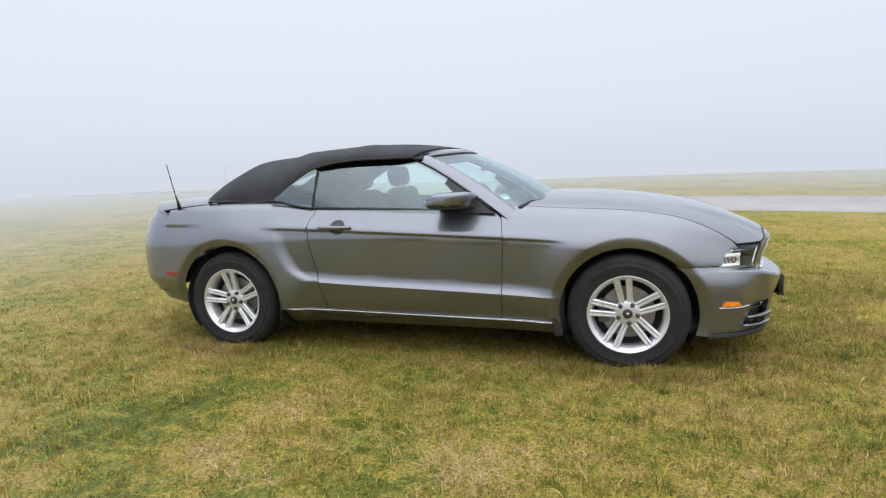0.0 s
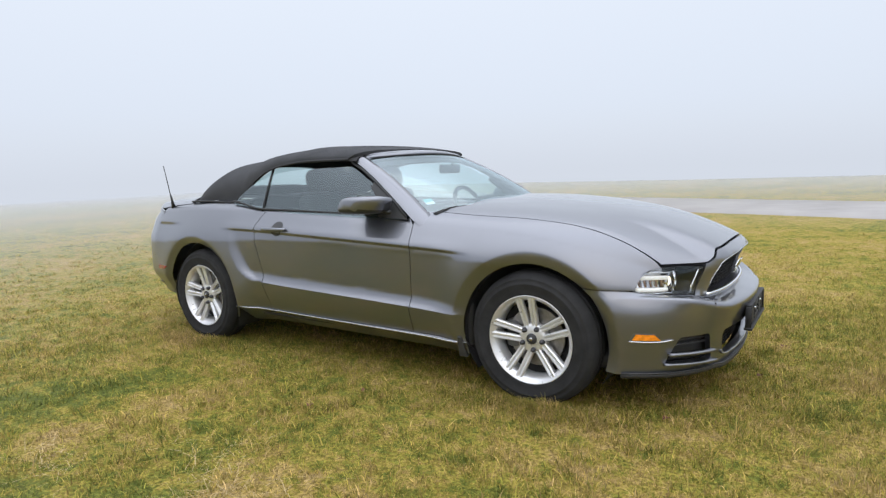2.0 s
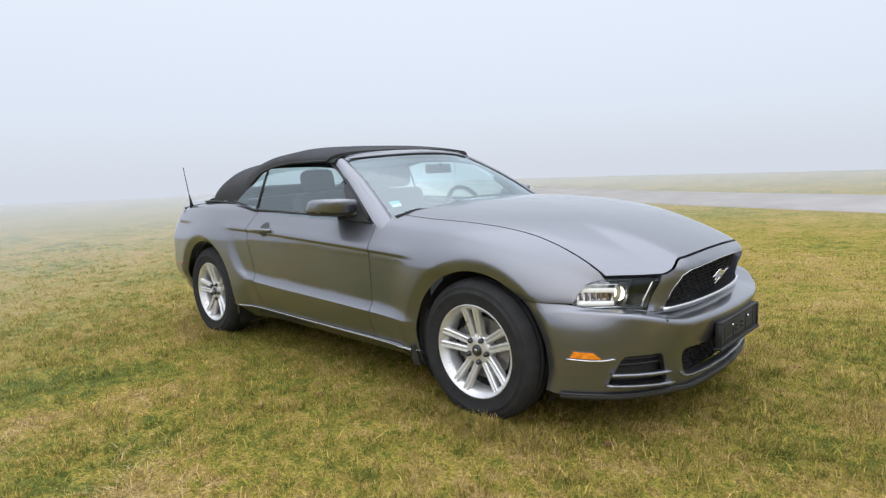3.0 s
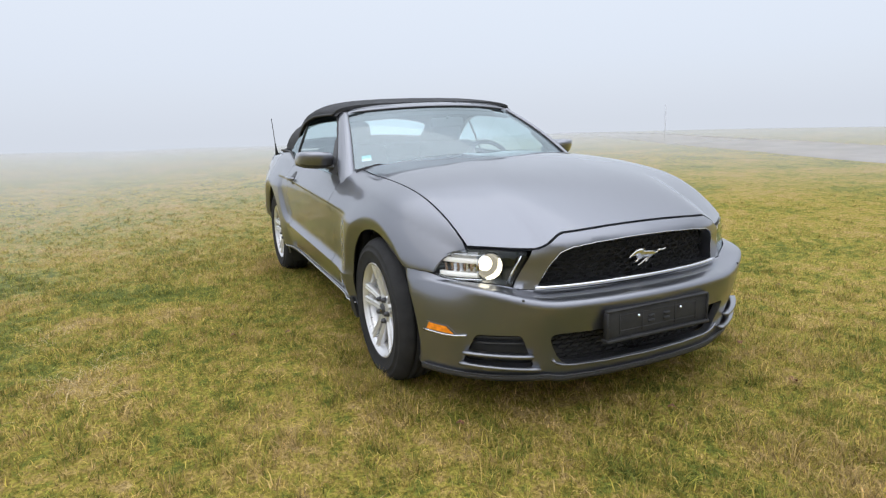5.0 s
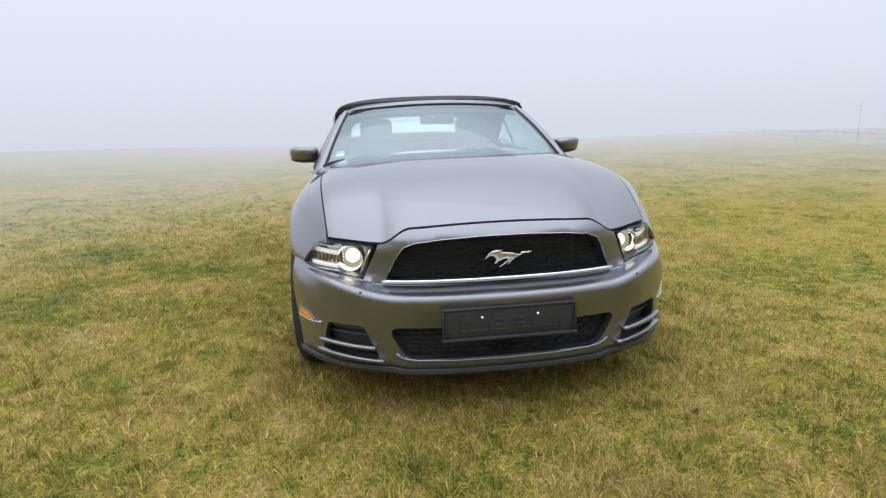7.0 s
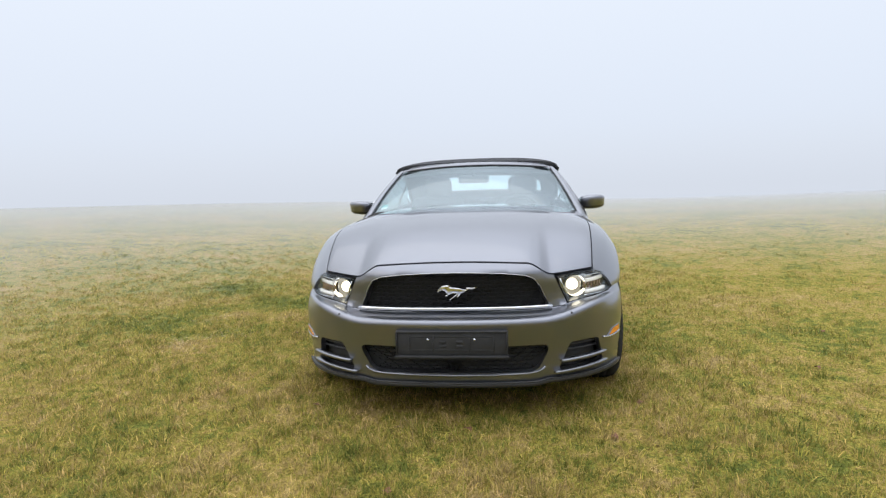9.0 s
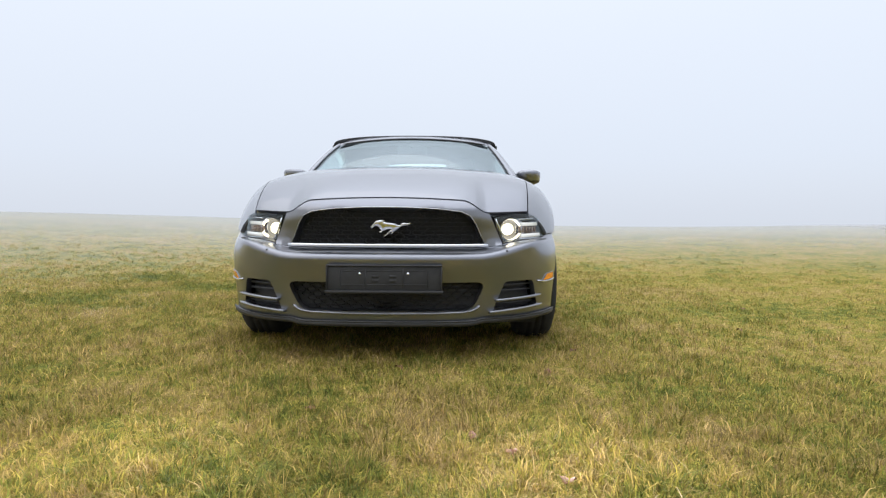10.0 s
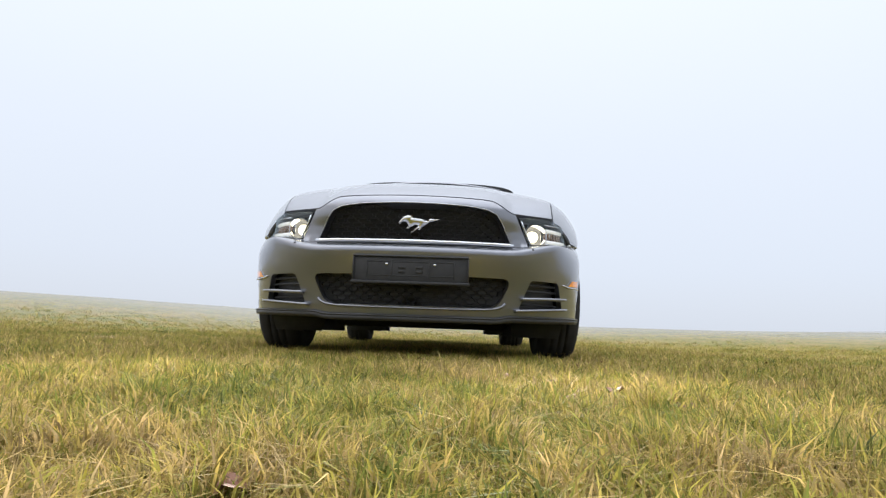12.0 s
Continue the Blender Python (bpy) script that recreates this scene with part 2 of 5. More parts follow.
GRASS_GREEN, GRASS_LIME, GRASS_STRAW, GRASS_DRY = (0.215, 0.234, 0.045), (0.400, 0.338, 0.064), (0.490, 0.355, 0.108), (0.58, 0.415, 0.19)
PATCHES = [(-0.8, -1.7, 0.5, -0.35), (-1.0, -2.3, 0.8, -0.42), (-2.1, -3.1, 1.0, -0.35), (-0.2, -3.1, 0.8, -0.22), (0.73, -2.25, 0.35, 0.3), (-0.35, -1.9, 0.35, 0.25), (-0.43, -2.35, 0.3, 0.25), (4.5, 0.5, 0.3, 0.12), (3.2, 1.1, 0.35, 0.25), (4.3, -0.15, 0.16, 0.3), (4.35, 0.55, 0.14, 0.3), (4.05, 0.1, 0.2, -0.2), (4.2, 0.4, 0.2, -0.2), (4.2, 0.2, 1.1, -0.08), (0.9, -3.0, 1.8, -0.09), (3.0, -1.8, 1.2, -0.06)]
M_GROUND = ground_material("meadow_ground", False)
M_GRASS = ground_material("meadow_grass", True)
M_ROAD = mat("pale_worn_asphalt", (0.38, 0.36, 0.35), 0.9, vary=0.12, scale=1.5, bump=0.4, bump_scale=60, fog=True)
M_LEAF = mat("dry_brown_leaf", (0.22, 0.09, 0.045), 0.7, vary=0.3, scale=30)
M_STRAW = mat("dry_straw", (0.55, 0.42, 0.22), 0.7, vary=0.25, scale=40)
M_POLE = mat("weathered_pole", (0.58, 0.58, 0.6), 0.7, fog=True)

# ---- ground ----


def rise(x, y):
    """Height of the meadow: level round the car, rising gently behind it."""
    x, y = np.asarray(x, float), np.asarray(y, float)
    far = np.clip(-(x + 2.2), 0, 45)
    back = np.clip((2.0 - x) / 6.0, 0, 1)
    side = 0.08 * np.clip(-(y + 3.5), 0, 25) * back + 0.032 * np.clip(y - 3.0, 0, 9) + 0.04 * np.clip(y - 12.0, 0, 8)
    up = 0.042 * (1 - 0.4 * np.clip(y / 10, 0, 1)) * far * far / (far + 4) + side
    away = np.clip(np.hypot(x - 3.0, y) - 22.0, 0, 200)
    return 1.2 * np.tanh(up / 1.2) - 0.04 * away * away / (away + 8)


def thing_mesh(name, verts, faces, material, smooth=True):
    me = bpy.data.meshes.new(name)
    me.from_pydata([tuple(map(float, v)) for v in verts], [], [tuple(map(int, f)) for f in faces])
    me.materials.append(material)
    if smooth:
        me.polygons.foreach_set("use_smooth", [True] * len(me.polygons))
    me.update()
    return me


ax = np.sinh(np.linspace(-5.2, 5.2, 121)) / np.sinh(5.2)
gx, gy = ax * 900 + 1.0, ax * 900
vv = np.array([(x, y, rise(x, y) + 0.012 * noise.noise((x * 0.9, y * 0.9, 0)) * (abs(x) < 30 and abs(y) < 30)) for y in gy for x in gx])
ff = [(j * 121 + i, j * 121 + i + 1, j * 121 + i + 122, j * 121 + i + 121) for j in range(120) for i in range(120)]
tagged(new("ground", thing_mesh("ground", vv, ff, M_GROUND)), "damp autumn meadow ground with yellowing short grass", "ground", kind="structure")


def road_strip():
    verts, faces = [], []
    xs = np.linspace(-45, 60, 106)
    for i, x in enumerate(xs):
        wob = 0.12 * noise.noise((x * 0.25, 3.0, 0))
        for k, off in enumerate((0.0, 0.04, 0.96, 1.0)):
            y = 9.6 - 0.29 * x + off * (2.8 + 0.04 * x) + wob
            verts.append((x, y, rise(x, y) + (0.05 if k in (1, 2) else 0.0)))
        if i:
            for k in range(3):
                a = (i - 1) * 4 + k
                faces.append((a, a + 4, a + 5, a + 1))
    return thing_mesh("road", verts, faces, M_ROAD)


tagged(new("road", road_strip()), "narrow pale asphalt lane crossing the foggy meadow", "road", kind="structure")

# roadside marker post
post_v = [(r * math.cos(a), r * math.sin(a), z) for r, z in ((0.03, -0.3), (0.03, 1.1), (0.02, 1.13)) for a in np.linspace(0, 2 * math.pi, 12, endpoint=False)]
post_f = [(12 * k + i, 12 * k + (i + 1) % 12, 12 * k + 12 + (i + 1) % 12, 12 * k + 12 + i) for k in range(2) for i in range(12)] + [tuple(range(24, 36))]
post = tagged(new("marker_post", thing_mesh("marker_post", post_v, post_f, M_POLE)), "thin grey roadside post fading in the fog", "post")
post.matrix_world = pose(-14.8, 16.9, float(rise(-14.8, 16.9)))

# ---- curve and panel tools ----


def spline(knots, soft=True):
    """A smooth curve through (a, b) knots: natural cubic, or monotone where soft is False."""
    k = np.array(knots, float)
    k = k[np.argsort(k[:, 0])]
    X, Y = k[:, 0], k[:, 1]
    h, dl = np.diff(X), np.diff(Y) / np.diff(X)
    n = len(X)
    if soft:
        A, r = np.eye(n), np.zeros(n)
        for i in range(1, n - 1):
            A[i, i - 1], A[i, i], A[i, i + 1] = h[i - 1], 2 * (h[i - 1] + h[i]), h[i]
            r[i] = 6 * (dl[i] - dl[i - 1])
        s = np.linalg.solve(A, r)
        d = np.empty(n)
        d[:-1] = dl - h * (2 * s[:-1] + s[1:]) / 6
        d[-1] = dl[-1] + h[-1] * (s[-2] + 2 * s[-1]) / 6
    else:
        d = np.zeros(n)
        d[0], d[-1] = dl[0], dl[-1]
        for i in range(1, n - 1):
            if dl[i - 1] * dl[i] > 0:
                w1, w2 = 2 * h[i] + h[i - 1], h[i] + 2 * h[i - 1]
                d[i] = (w1 + w2) / (w1 / dl[i - 1] + w2 / dl[i])

    def at(x):
        x = np.asarray(x, float)
        i = np.clip(np.searchsorted(X, x) - 1, 0, n - 2)
        t = (x - X[i]) / h[i]
        tc = np.clip(t, 0, 1)
        y = (2 * tc**3 - 3 * tc**2 + 1) * Y[i] + (tc**3 - 2 * tc**2 + tc) * h[i] * d[i] + (3 * tc**2 - 2 * tc**3) * Y[i + 1] + (tc**3 - tc**2) * h[i] * d[i + 1]
        return y + np.where(t < 0, t * h[i] * d[i], 0) + np.where(t > 1, (t - 1) * h[i] * d[i + 1], 0)

    return at


def smooth(x, a, b):
    t = np.clip((np.asarray(x, float) - a) / (b - a), 0, 1)
    return t * t * (3 - 2 * t)


def dense(loop, step, closed=True):
    p = [np.array(q, float) for q in loop]
    out = []
    for a, b in zip(p, p[1:] + ([p[0]] if closed else [])):
        k = max(1, int(math.ceil(np.linalg.norm(b - a) / step)))
        out += [a + (b - a) * i / k for i in range(k)]
    if not closed:
        out.append(p[-1])
    return np.array(out)


def rounded(loop, r, n=5):
    """A polygon with its corners rounded by r."""
    p = [np.array(q, float) for q in loop]
    out = []
    for a, b, c in zip(p[-1:] + p[:-1], p, p[1:] + p[:1]):
        ra = min(r, np.linalg.norm(a - b) * 0.48, np.linalg.norm(c - b) * 0.48)
        s, e = b + (a - b) / np.linalg.norm(a - b) * ra, b + (c - b) / np.linalg.norm(c - b) * ra
        out += [(1 - t) ** 2 * s + 2 * t * (1 - t) * b + t * t * e for t in np.linspace(0, 1, n)]
    return np.array(out)


def inside(pts, loop):
    x, y = pts[:, 0], pts[:, 1]
    res = np.zeros(len(pts), bool)
    for (ax_, ay_), (bx_, by_) in zip(loop, np.roll(loop, -1, 0)):
        if ay_ == by_:
            continue
        c = ((ay_ > y) != (by_ > y)) & (x < (bx_ - ax_) * (y - ay_) / (by_ - ay_) + ax_)
        res ^= c
    return res


def edge_distance(pts, loop):
    best = np.full(len(pts), 1e9)
    for a, b in zip(loop, np.roll(loop, -1, 0)):
        d = b - a
        t = np.clip(((pts - a) @ d) / max(d @ d, 1e-12), 0, 1)
        best = np.minimum(best, np.linalg.norm(pts - a - t[:, None] * d, axis=1))
    return best


def part(name, me, parent, label="", m=None):
    if isinstance(me, bmesh.types.BMesh):
        data = bpy.data.meshes.new(name)
        me.to_mesh(data)
        me.free()
        me = data
    if m is not None:
        me.materials.clear()
        me.materials.append(m)
    ob = new(name, me)
    ob.parent = parent
    if label:
        tagged(ob, label)
    return ob


def panel(name, outer, fmap, step, material, parent, holes=(), thick=0.012, label="", creases=(), soft=None):
    """A sheet cut to a plane outline, laid on the surface fmap(u, v), with its edges turned in by thick."""
    from mathutils.geometry import delaunay_2d_cdt
    loops = [dense(lp, step * 0.8) for lp in (outer, *holes)]
    lo, hi = loops[0].min(0), loops[0].max(0)
    g = np.array([(u + (step / 2 if j % 2 else 0), v) for j, v in enumerate(np.arange(lo[1], hi[1], step * 0.87)) for u in np.arange(lo[0], hi[0], step)])
    ok = inside(g, loops[0])
    for lp in loops[1:]:
        ok &= ~inside(g, lp)
    g = g[ok]
    lines = [dense(c, step * 0.6, False) for c in creases]
    for lp in loops:
        g = g[edge_distance(g, lp) > step * 0.45]
    for c in lines:
        g = g[np.min(np.linalg.norm(g[:, None] - c[None], axis=2), axis=1) > step * 0.45]
    pts, edges, start = [], [], 0
    for lp in loops:
        pts += list(lp)
        edges += [(start + i, start + (i + 1) % len(lp)) for i in range(len(lp))]
        start += len(lp)
    for c in lines:
        pts += list(c)
        edges += [(start + i, start + i + 1) for i in range(len(c) - 1)]
        start += len(c)
    pts += list(g)
    rv, _, rf, *_ = delaunay_2d_cdt([Vector(p) for p in pts], edges, [], 0, 1e-6)
    P = np.array([tuple(v) for v in rv])
    F = np.array([f for f in rf if len(f) == 3])
    cen = P[F].mean(1) + np.array([1.7e-5, 2.3e-5])
    keep = inside(cen, loops[0])
    for lp in loops[1:]:
        keep &= ~inside(cen, lp)
    a2 = np.cross(P[F][:, 1] - P[F][:, 0], P[F][:, 2] - P[F][:, 0])
    F = F[keep & (np.abs(a2) > 0.0008 * step * step)]
    Q = fmap(P[:, 0], P[:, 1])
    e = 1e-4 if soft is None else np.where(soft(P[:, 0], P[:, 1]), 0.014, 1e-4)
    du, dv = fmap(P[:, 0] + e, P[:, 1]) - fmap(P[:, 0] - e, P[:, 1]), fmap(P[:, 0], P[:, 1] + e) - fmap(P[:, 0], P[:, 1] - e)
    N = np.cross(du, dv)
    N /= np.maximum(np.linalg.norm(N, axis=1), 1e-12)[:, None]
    out = np.sign((N * (Q - np.array([0, 0, 0.45]))).sum())
    N *= out
    fn = np.cross(Q[F[:, 1]] - Q[F[:, 0]], Q[F[:, 2]] - Q[F[:, 0]])
    flip = (fn * N[F[:, 0]]).sum(1) < 0
    F[flip] = F[flip][:, ::-1]
    count = {}
    for f in F:
        for a, b in ((f[0], f[1]), (f[1], f[2]), (f[2], f[0])):
            count[(a, b)] = count.get((a, b), 0) + 1
    rim = [(a, b) for a, b in count if (b, a) not in count]
    ids = sorted({i for ed in rim for i in ed})
    back = {i: len(Q) + k for k, i in enumerate(ids)}
    verts = np.vstack([Q, Q[ids] - N[ids] * thick])
    faces = [tuple(f) for f in F] + [(b, a, back[a], back[b]) for a, b in rim]
    me = thing_mesh(name, verts, faces, material)
    normals = []
    for f in F:
        normals += [tuple(N[i]) for i in f]
    for a, b in rim:
        nn = np.cross(verts[a] - verts[b], verts[back[a]] - verts[b])
        nn /= max(np.linalg.norm(nn), 1e-12)
        normals += [tuple(nn)] * 4
    me.normals_split_custom_set(normals)
    return part(name, me, parent, label)


def sweep(path, profile, up=(0, 0, 1), closed=False, caps=True, scales=None):
    """Vertices and faces of a profile (side, up) drawn along a path."""
    p = np.array(path, float)
    n, k = len(p), len(profile)
    verts, faces = [], []
    for i in range(n):
        if closed:
            d = p[(i + 1) % n] - p[i - 1]
        else:
            d = p[min(i + 1, n - 1)] - p[max(i - 1, 0)]
        d = d / max(np.linalg.norm(d), 1e-12)
        s = np.cross(d, up)
        s /= max(np.linalg.norm(s), 1e-9)
        u = np.cross(s, d)
        q = 1 if scales is None else scales[i]
        verts += [p[i] + s * a * q + u * b * q for a, b in profile]
    for i in range(n if closed else n - 1):
        for j in range(k):
            a, b = i * k + j, i * k + (j + 1) % k
            c, d_ = ((i + 1) % n) * k + (j + 1) % k, ((i + 1) % n) * k + j
            faces.append((a, b, c, d_))
    if caps and not closed:
        faces += [tuple(range(k - 1, -1, -1)), tuple((n - 1) * k + j for j in range(k))]
    return verts, faces


def ring(r, n=8, ry=None):
    return [(r * math.cos(a), (ry or r) * math.sin(a)) for a in np.linspace(0, 2 * math.pi, n, endpoint=False)]


def tube(name, path, r, material, parent, n=8, label="", closed=False, ry=None, scales=None, up=(0, 0, 1), profile=None):
    v, f = sweep(path, profile or ring(r, n, ry), up, closed, scales=scales)
    return part(name, thing_mesh(name, v, f, material), parent, label)


def lathe(profile, n=48, axis="y", closed=False):
    """Vertices and faces of (radius, height) points turned round the y axis."""
    verts, faces, k = [], [], len(profile)
    for i in range(n):
        a = 2 * math.pi * i / n
        verts += [(r * math.cos(a), h, r * math.sin(a)) for r, h in profile]
    for i in range(n):
        for j in range(k if closed else k - 1):
            faces.append((i * k + j, i * k + (j + 1) % k, ((i + 1) % n) * k + (j + 1) % k, ((i + 1) % n) * k + j))
    return verts, faces


def sharp(me, degrees=35):
    me.set_sharp_from_angle(angle=radians(degrees))
    return me


def box_bm(size, bevel=0.01, seg=2, at=(0, 0, 0)):
    bm = bmesh.new()
    bmesh.ops.create_cube(bm, size=1, matrix=Matrix.Translation(at) @ Matrix.Diagonal((*size, 1)))
    if bevel:
        bmesh.ops.bevel(bm, geom=bm.edges[:], offset=bevel, segments=seg, affect="EDGES", profile=0.5)
    for f in bm.faces:
        f.smooth = True
    return bm
# ---- the car: right side at negative y, front towards +x ----
HUB_Z, AXLE, ARCH, REAR_ARCH = 0.335, 1.36, 0.394, 0.407
C_ZS = spline([(-2.4, 0.93), (-1.9, 0.955), (-1.3, 0.975), (-0.7, 0.965), (0, 0.945), (0.6, 0.92), (1.0, 0.893), (1.36, 0.860), (1.7, 0.785), (1.9, 0.71), (2.1, 0.63)])
C_ZC = spline([(-2.42, 1.0), (-2.2, 1.045), (-1.7, 1.06), (-1, 1.055), (0, 1.035), (0.6, 1.035), (0.89, 1.035), (1.13, 1.029), (1.36, 1.010), (1.65, 0.970), (1.87, 0.920), (2.01, 0.872), (2.10, 0.835), (2.17, 0.80), (2.25, 0.755)])
C_W = spline([(-2.4, 0.82), (-2.05, 0.873), (-1.83, 0.90), (-1.36, 0.932), (-0.7, 0.922), (0, 0.917), (0.6, 0.915), (1.0, 0.918), (1.36, 0.922), (1.55, 0.905), (1.7, 0.863), (1.8, 0.827), (1.87, 0.797), (1.95, 0.757), (2.1, 0.66)])
ROLL_P = 1.4
C_ROLL = spline([(-2.4, 0.10), (-1.3, 0.10), (-0.7, 0.10), (0.6, 0.095), (1.0, 0.092), (1.36, 0.082), (1.7, 0.066), (1.9, 0.05), (2.1, 0.04)])
C_ZR = spline([(-2.4, 0.70), (-1.3, 0.76), (0.6, 0.76), (1.0, 0.735), (1.36, 0.695), (1.7, 0.64), (1.9, 0.61), (2.1, 0.55)])
C_CREASE = spline([(-1.1, 0.866), (-0.72, 0.856), (-0.4, 0.843), (0.6, 0.798), (1.05, 0.773)])
C_LEDGE = spline([(-0.75, 0.510), (-0.6, 0.500), (0.0, 0.475), (0.6, 0.451), (1.0, 0.434)])
C_SCOOP = spline([(0.40, -0.60), (0.485, -0.68), (0.54, -0.775), (0.62, -0.85), (0.70, -0.89), (0.80, -0.915), (0.9, -0.93)])


def lip(r):
    """Depth of the turned-in band round a wheel arch at the radius r."""
    band = np.clip((0.452 - r) / 0.07, -3, 1.2)
    return 0.022 * (band + np.sqrt(band * band + 0.006))


def flank(x, z):
    """Half width of the body's side at (x, z)."""
    x, z = np.asarray(x, float), np.asarray(z, float)
    zs, zr = C_ZS(x), C_ZR(x)
    mid = smooth(x, -0.86, -0.70) * smooth(x, 0.98, 0.80)
    y = C_W(x) - 0.060 * np.clip((0.47 - z) / 0.3, 0, 2) ** 2 - 0.16 * mid * np.clip(C_LEDGE(x) - 0.008 - z, 0, 1)
    y = y - C_ROLL(x) * np.clip((z - zr) / (zs - zr), 0, 1.6) ** ROLL_P
    zc_, zl_ = C_CREASE(x), C_LEDGE(x)
    # hollow below the waist crease, ending in a scoop ahead of the rear wheel
    fade = smooth(x, 1.06, 0.75) * smooth(x - C_SCOOP(z), -0.05, 0.05)
    tip = smooth(x, 1.06, 0.8) * smooth(x, -1.1, -0.9)
    under = smooth(z, zc_ + 0.001, zc_ - 0.024)
    over = 1 - (1 - np.clip((z - zl_ + 0.008) / 0.065, 0, 1)) ** 2
    depth = 0.014 + 0.020 * np.clip((zc_ - z) / (zc_ - zl_), 0, 1)
    y = y - fade * under * over * depth - (1 - fade) * tip * 0.010 * under * smooth(z, zc_ - 0.10, zc_ - 0.01)
    y = y + 0.008 * tip * np.exp(-((z - zc_ - 0.004) / 0.035) ** 2)
    y = y - 0.06 * smooth(x, -1.6, -1.85) * smooth(z, 0.50, 0.33)
    # crease round the tail
    y = y + 0.006 * smooth(x, -1.5, -1.8) * smooth(z, 0.872, 0.882) * smooth(z, 1.0, 0.885)
    for cx in (AXLE, -AXLE):
        r = np.hypot(x - cx, z - HUB_Z)
        up = smooth(z, 0.12, 0.32)
        y = y + up * (0.012 * np.exp(-((r - 0.46) / 0.12) ** 2) - lip(r))
    return y


def side_map(sgn, out=0.0):
    return lambda x, z: np.stack([x, sgn * (flank(x, z) + out), z], -1)


def top_curve(x, q):
    """The body's top from the shoulder (q = 0) to the middle line (q = 1)."""
    x, q = np.asarray(x, float), np.asarray(q, float)
    zs, zc_ = C_ZS(x), C_ZC(x)
    ys = flank(x, zs)
    m = ROLL_P * C_ROLL(x) / (zs - C_ZR(x))
    k = 0.16 / np.sqrt(1 + m * m)
    p1y, p1z, p2y = ys - m * k, zs + k, ys * 0.5
    a, b, c, d = (1 - q) ** 3, 3 * q * (1 - q) ** 2, 3 * q * q * (1 - q), q**3
    y = a * ys + b * p1y + c * p2y
    z = a * zs + b * p1z + (c + d) * zc_
    hood = smooth(x, 0.3, 0.9)
    z = z + hood * 0.004 * (smooth(y, 0.52 - 0.06 * x, 0.30 - 0.06 * x) - 1) * smooth(x, 2.2, 1.9) * smooth(q, 0.0, 0.22)
    return y, z


def top_q(x, y):
    x, y = np.broadcast_arrays(np.asarray(x, float), np.abs(np.asarray(y, float)))
    lo, hi = np.zeros(x.shape), np.ones(x.shape)
    for _ in range(32):
        mid = (lo + hi) / 2
        far = top_curve(x, mid)[0] > y
        lo, hi = np.where(far, mid, lo), np.where(far, hi, mid)
    return (lo + hi) / 2


def top_map(x, y):
    x, y = np.asarray(x, float), np.asarray(y, float)
    return np.stack([x, y, top_curve(x, top_q(x, y))[1]], -1)


def body_map(sgn):
    """Side and top in one sheet: v is the height up to the shoulder, then shoulder height + q."""
    def f(x, v):
        x, v = np.asarray(x, float), np.asarray(v, float)
        zs = C_ZS(x)
        ty, tz = top_curve(x, np.clip(v - zs, 0, 1))
        on = v > zs
        return np.stack([x, sgn * np.where(on, ty, flank(x, np.minimum(v, zs))), np.where(on, tz, v)], -1)
    return f


def v_top(x, y):
    return float(C_ZS(x) + top_q(x, y))


# nose: one plan curve, one profile
PLAN = [(0, 0), (0.015, 0.26), (0.062, 0.47), (0.15, 0.64), (0.26, 0.755), (0.37, 0.823), (0.48, 0.865), (0.60, 0.89), (0.75, 0.905)]
_t = np.concatenate([[0], np.cumsum(np.hypot(*np.diff(np.array(PLAN), axis=0).T))])
PLAN_D, PLAN_Y = spline(list(zip(_t, [p[0] for p in PLAN]))), spline(list(zip(_t, [p[1] for p in PLAN])))
_l = np.linspace(0, _t[-1], 400)
NOSE_P = spline([(0.15, 2.208), (0.19, 2.215), (0.25, 2.227), (0.31, 2.238), (0.38, 2.256), (0.44, 2.274), (0.485, 2.286), (0.502, 2.289), (0.513, 2.287), (0.521, 2.281), (0.527, 2.270), (0.531, 2.256), (0.5335, 2.242), (0.538, 2.212), (0.5425, 2.190), (0.547, 2.181), (0.565, 2.180), (0.62, 2.192), (0.70, 2.220), (0.735, 2.222), (0.76, 2.204), (0.79, 2.165), (0.82, 2.10)], False)


def crest(y, z):
    """Height on the middle's profile: the bumper's crest climbs towards the wings."""
    return z - 0.065 * smooth(y, 0.42, 0.80) * smooth(z, 0.36, 0.565) * smooth(z, 0.635, 0.57)


NOSE_SIDE = spline([(0.15, 2.205), (0.25, 2.225), (0.38, 2.264), (0.48, 2.281), (0.54, 2.266), (0.58, 2.228), (0.62, 2.190), (0.7, 2.19), (0.82, 2.10)])


def profile(y, z):
    """Forward place of the nose before its plan curve; the crest runs out on the wings."""
    k = smooth(y, 0.67, 0.84)
    return NOSE_P(crest(y, z)) * (1 - k) + NOSE_SIDE(z) * k


def nose_x(y, z):
    """Forward place of the nose at half width y: it leans back beside the grille."""
    y = np.abs(np.asarray(y, float))
    return profile(y, z) - np.interp(y, PLAN_Y(_l), PLAN_D(_l)) - 0.45 * smooth(y, 0.30, 0.66) * np.clip(np.asarray(z, float) - 0.58, 0, 0.3)


def l_of_y(y):
    return np.sign(y) * np.interp(np.abs(y), PLAN_Y(_l), _l)


def l_of_x(x, z):
    return np.interp(NOSE_SIDE(z) - x, PLAN_D(_l), _l)


